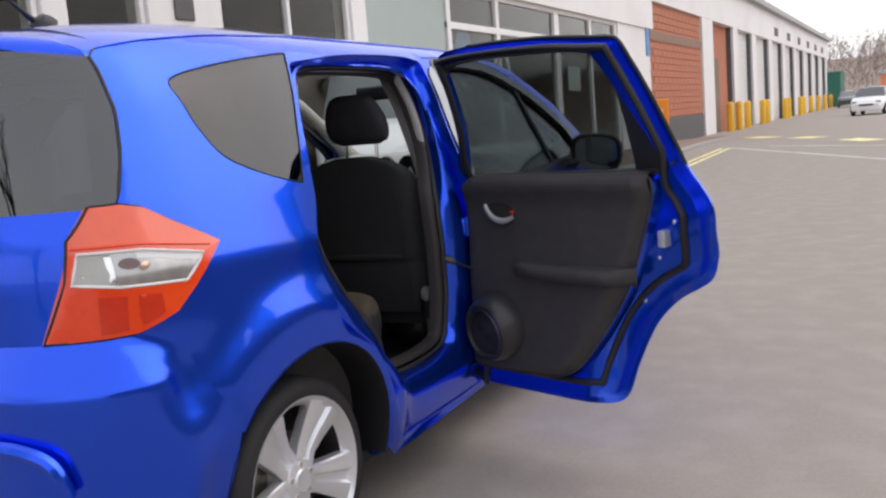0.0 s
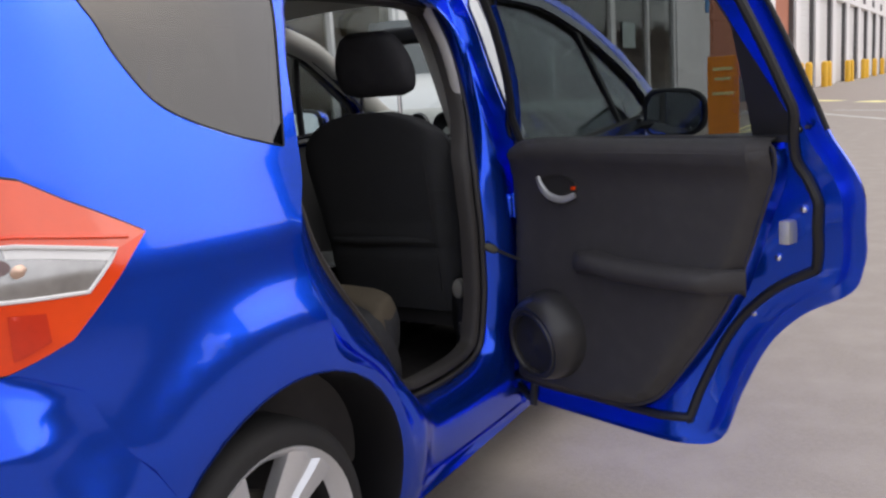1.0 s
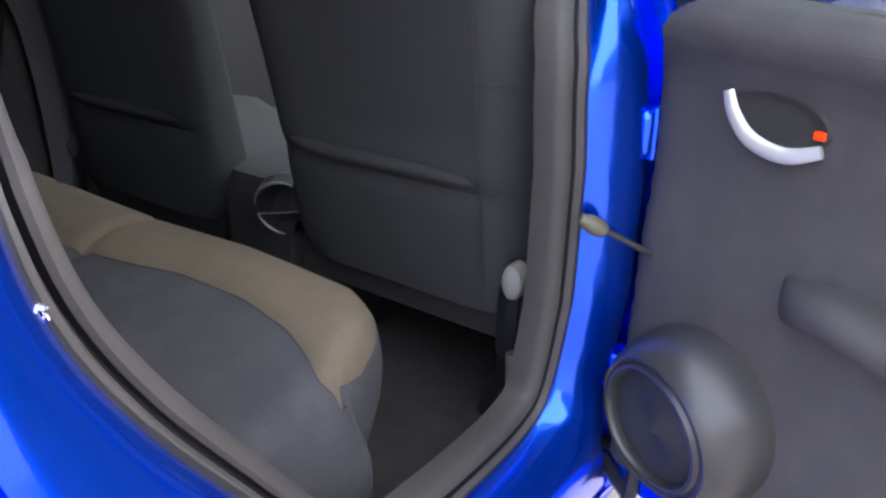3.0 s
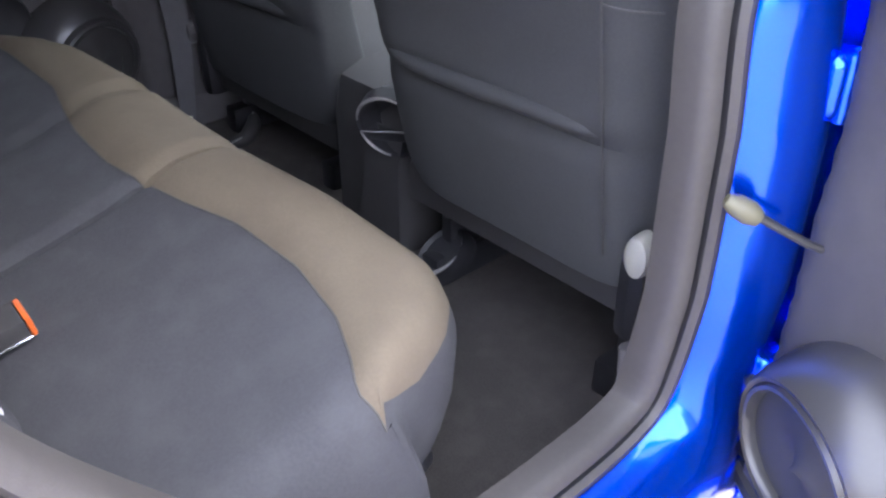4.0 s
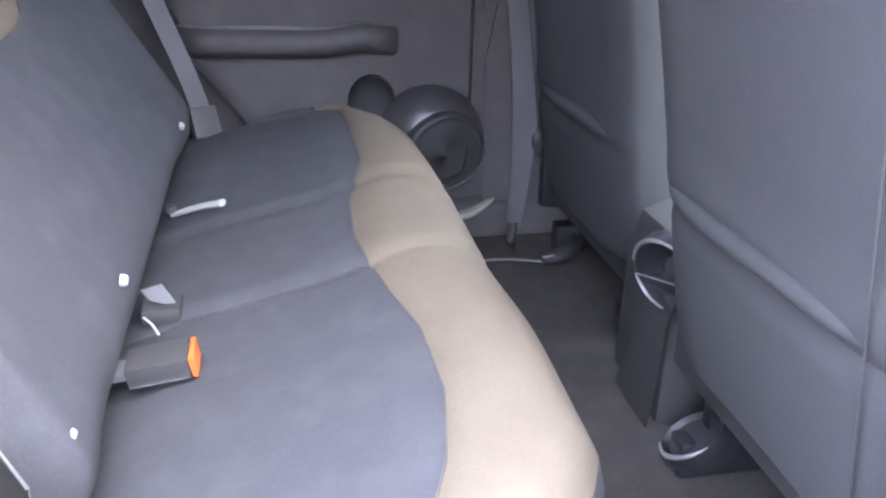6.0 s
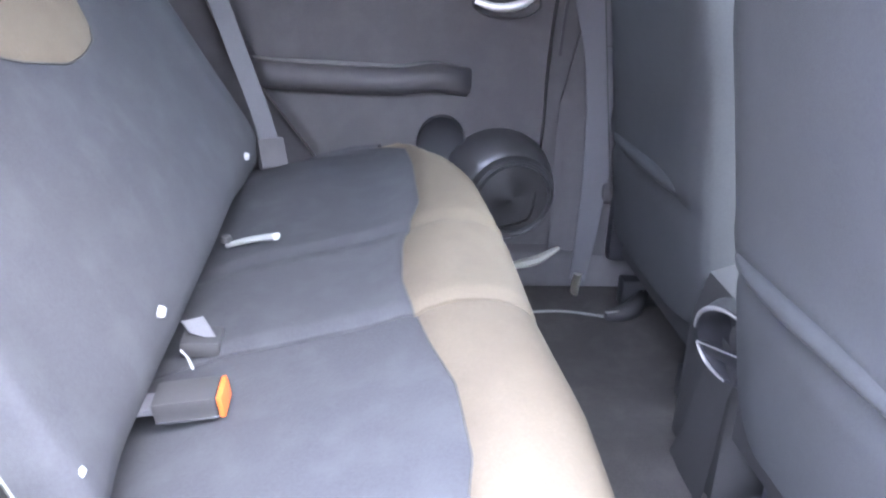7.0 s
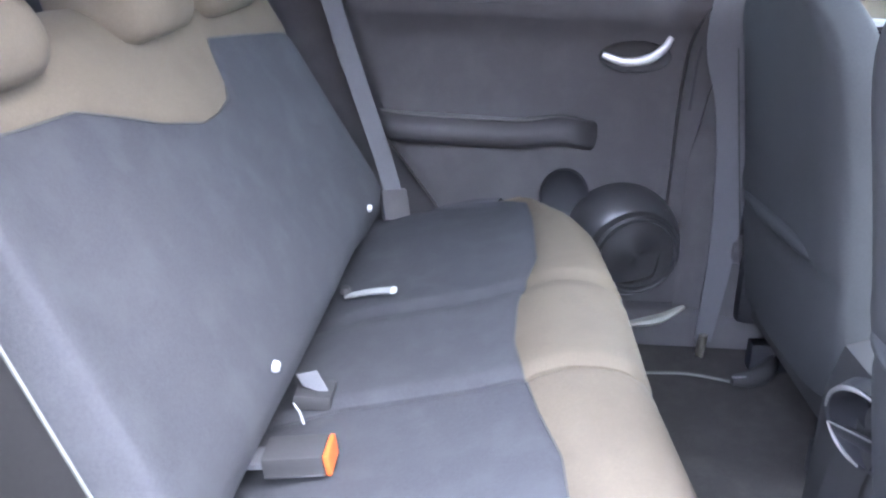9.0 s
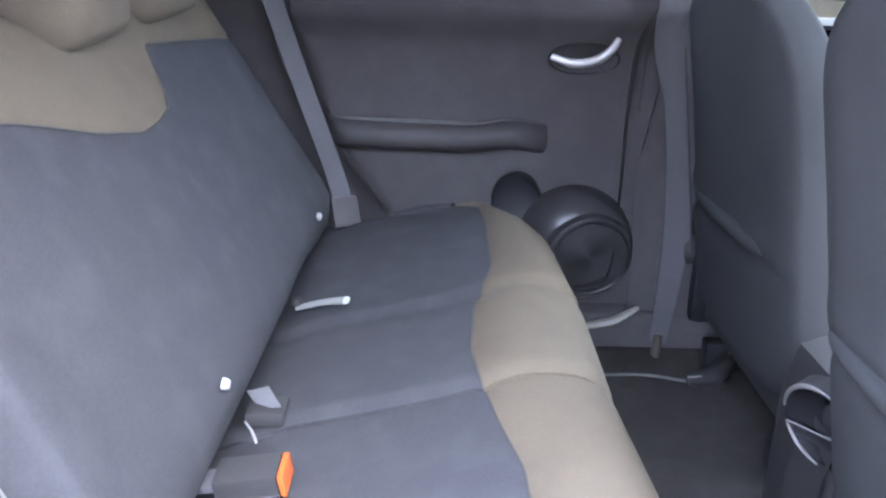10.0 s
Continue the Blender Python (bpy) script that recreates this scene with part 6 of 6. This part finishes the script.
part("roof_ridge", block(-6.25, -4.35, 96.95, 103.05, 3.4, 3.5, 0.02), GREEN_BOX, box, "", False)
shed = tagged(new("shed"), "low building with orange cladding far behind", "building")
part("wall", block(-1.5, 14, 120, 128, 0, 3.2, 0.1), ORANGE_ROOF, shed, "", False)
part("roof", block(-1.8, 14.3, 119.7, 128.3, 3.2, 3.6, 0.1), ROOF_GREY, shed, "", False)

# wooded rise that closes the view
random.seed(4)
rows = []
for j, (d, h) in enumerate(((125, 0), (135, 2.6), (150, 5.5), (175, 8.5), (210, 11), (260, 11), (300, 0))):
    rows.append([(d * math.sin(a), d * math.cos(a), max(-0.5, h * (0.75 + 0.5 * noise.noise((a * 5, j * 0.7, 3))))) for a in np.linspace(-0.7, 1.2, 60)])
setting("hillside", loft(rows, flip=True), HAZED_TWIG, "brown wooded rise in the far distance", True)
verts, faces = [], []
for i in range(900):
    a, d = random.uniform(-0.2, 0.5), random.uniform(128, 200)
    x, y, z = d * math.sin(a), d * math.cos(a), 1.0 + (d - 128) * 0.11
    tall = random.uniform(3, 5.5)
    for k in range(26):
        h = random.random()
        c = Vector((x + random.gauss(0, 0.9) * (1.2 - h), y + random.gauss(0, 0.9), z + tall * h))
        w = Vector((random.gauss(0, 0.35), random.gauss(0, 0.2), random.uniform(0.3, 1.1)))
        s = Vector((random.uniform(0.02, 0.07), 0, 0))
        i0 = len(verts)
        verts += [c - s, c + s, c + w, c + s * 0.5 + Vector((0, 0.06, 0))]
        faces += [(i0, i0 + 1, i0 + 2), (i0 + 1, i0 + 3, i0 + 2)]
me = bpy.data.meshes.new("far_trees")
me.from_pydata(verts, [], faces)
bm = bmesh.new()
bm.from_mesh(me)
bpy.data.meshes.remove(me)
tagged(link("far_trees", bm, HAZED_TWIG, None, "", False), "tangle of bare brown trees on the far rise", "trees", "", "stuff")

# bare trees at the open end of the yard
def bare_tree(seed, x, y, high):
    rnd = random.Random(seed)
    ob = tagged(new("tree"), "bare dark tree at the open end of the yard", "tree", "bare trees by the yard")
    ob.matrix_basis = pose(x, y, 0)
    trunk, crown = bmesh.new(), bmesh.new()

    def limb(p, d, length, r, level):
        q = p + d * length
        mid = p.lerp(q, 0.5) + Vector((rnd.gauss(0, 0.05), rnd.gauss(0, 0.05), 0)) * length
        tube([p, mid, q], lambda s: r * (1 - 0.45 * s), False, 6 if level < 2 else 4, bm=trunk if level < 1 else crown)
        if level < 5:
            for _ in range(3 if level else 5):
                way = (d + Vector((rnd.gauss(0, 0.55), rnd.gauss(0, 0.55), rnd.gauss(0.12, 0.3)))).normalized()
                limb(p.lerp(q, rnd.uniform(0.55, 1.0)), way, length * rnd.uniform(0.55, 0.8), r * 0.5, level + 1)

    limb(Vector((0, 0, 0)), Vector((0, 0, 1)), high * 0.34, 0.2, 0)
    part("trunk", trunk, BARK, ob)
    part("crown", crown, BARK, ob, "tangle of bare twigs")


for seed, x, y, high in ((3, -1.0, -12.5, 7.5), (5, -4.6, -11.5, 9.0), (8, -8.2, -10.0, 8.0)):
    bare_tree(seed, x, y, high)

# ---- bricks of the first workshop bay ----
brick_mesh = None
count = 0
for row in range(16):
    z = 0.93 + row * 0.225
    off = 0.33 if row % 2 else 0.0
    for k in range(12):
        y = 26.95 + off + k * 0.62
        length = min(0.60, 34.66 - y)
        if length < 0.1 or count >= 300:
            continue
        if brick_mesh is None:
            b = block(-0.03, 0.0, 0, 0.60, 0, 0.205, 0.008, 1)
            brick_mesh = bpy.data.meshes.new("brick")
            b.to_mesh(brick_mesh)
            b.free()
            brick_mesh.materials.append(BRICK)
        ob = new("brick", brick_mesh)
        ob.parent = workshops
        ob.location = (FACE - 0.04, y, z)
        ob.scale = (1, length / 0.60, 1)
        count += 1
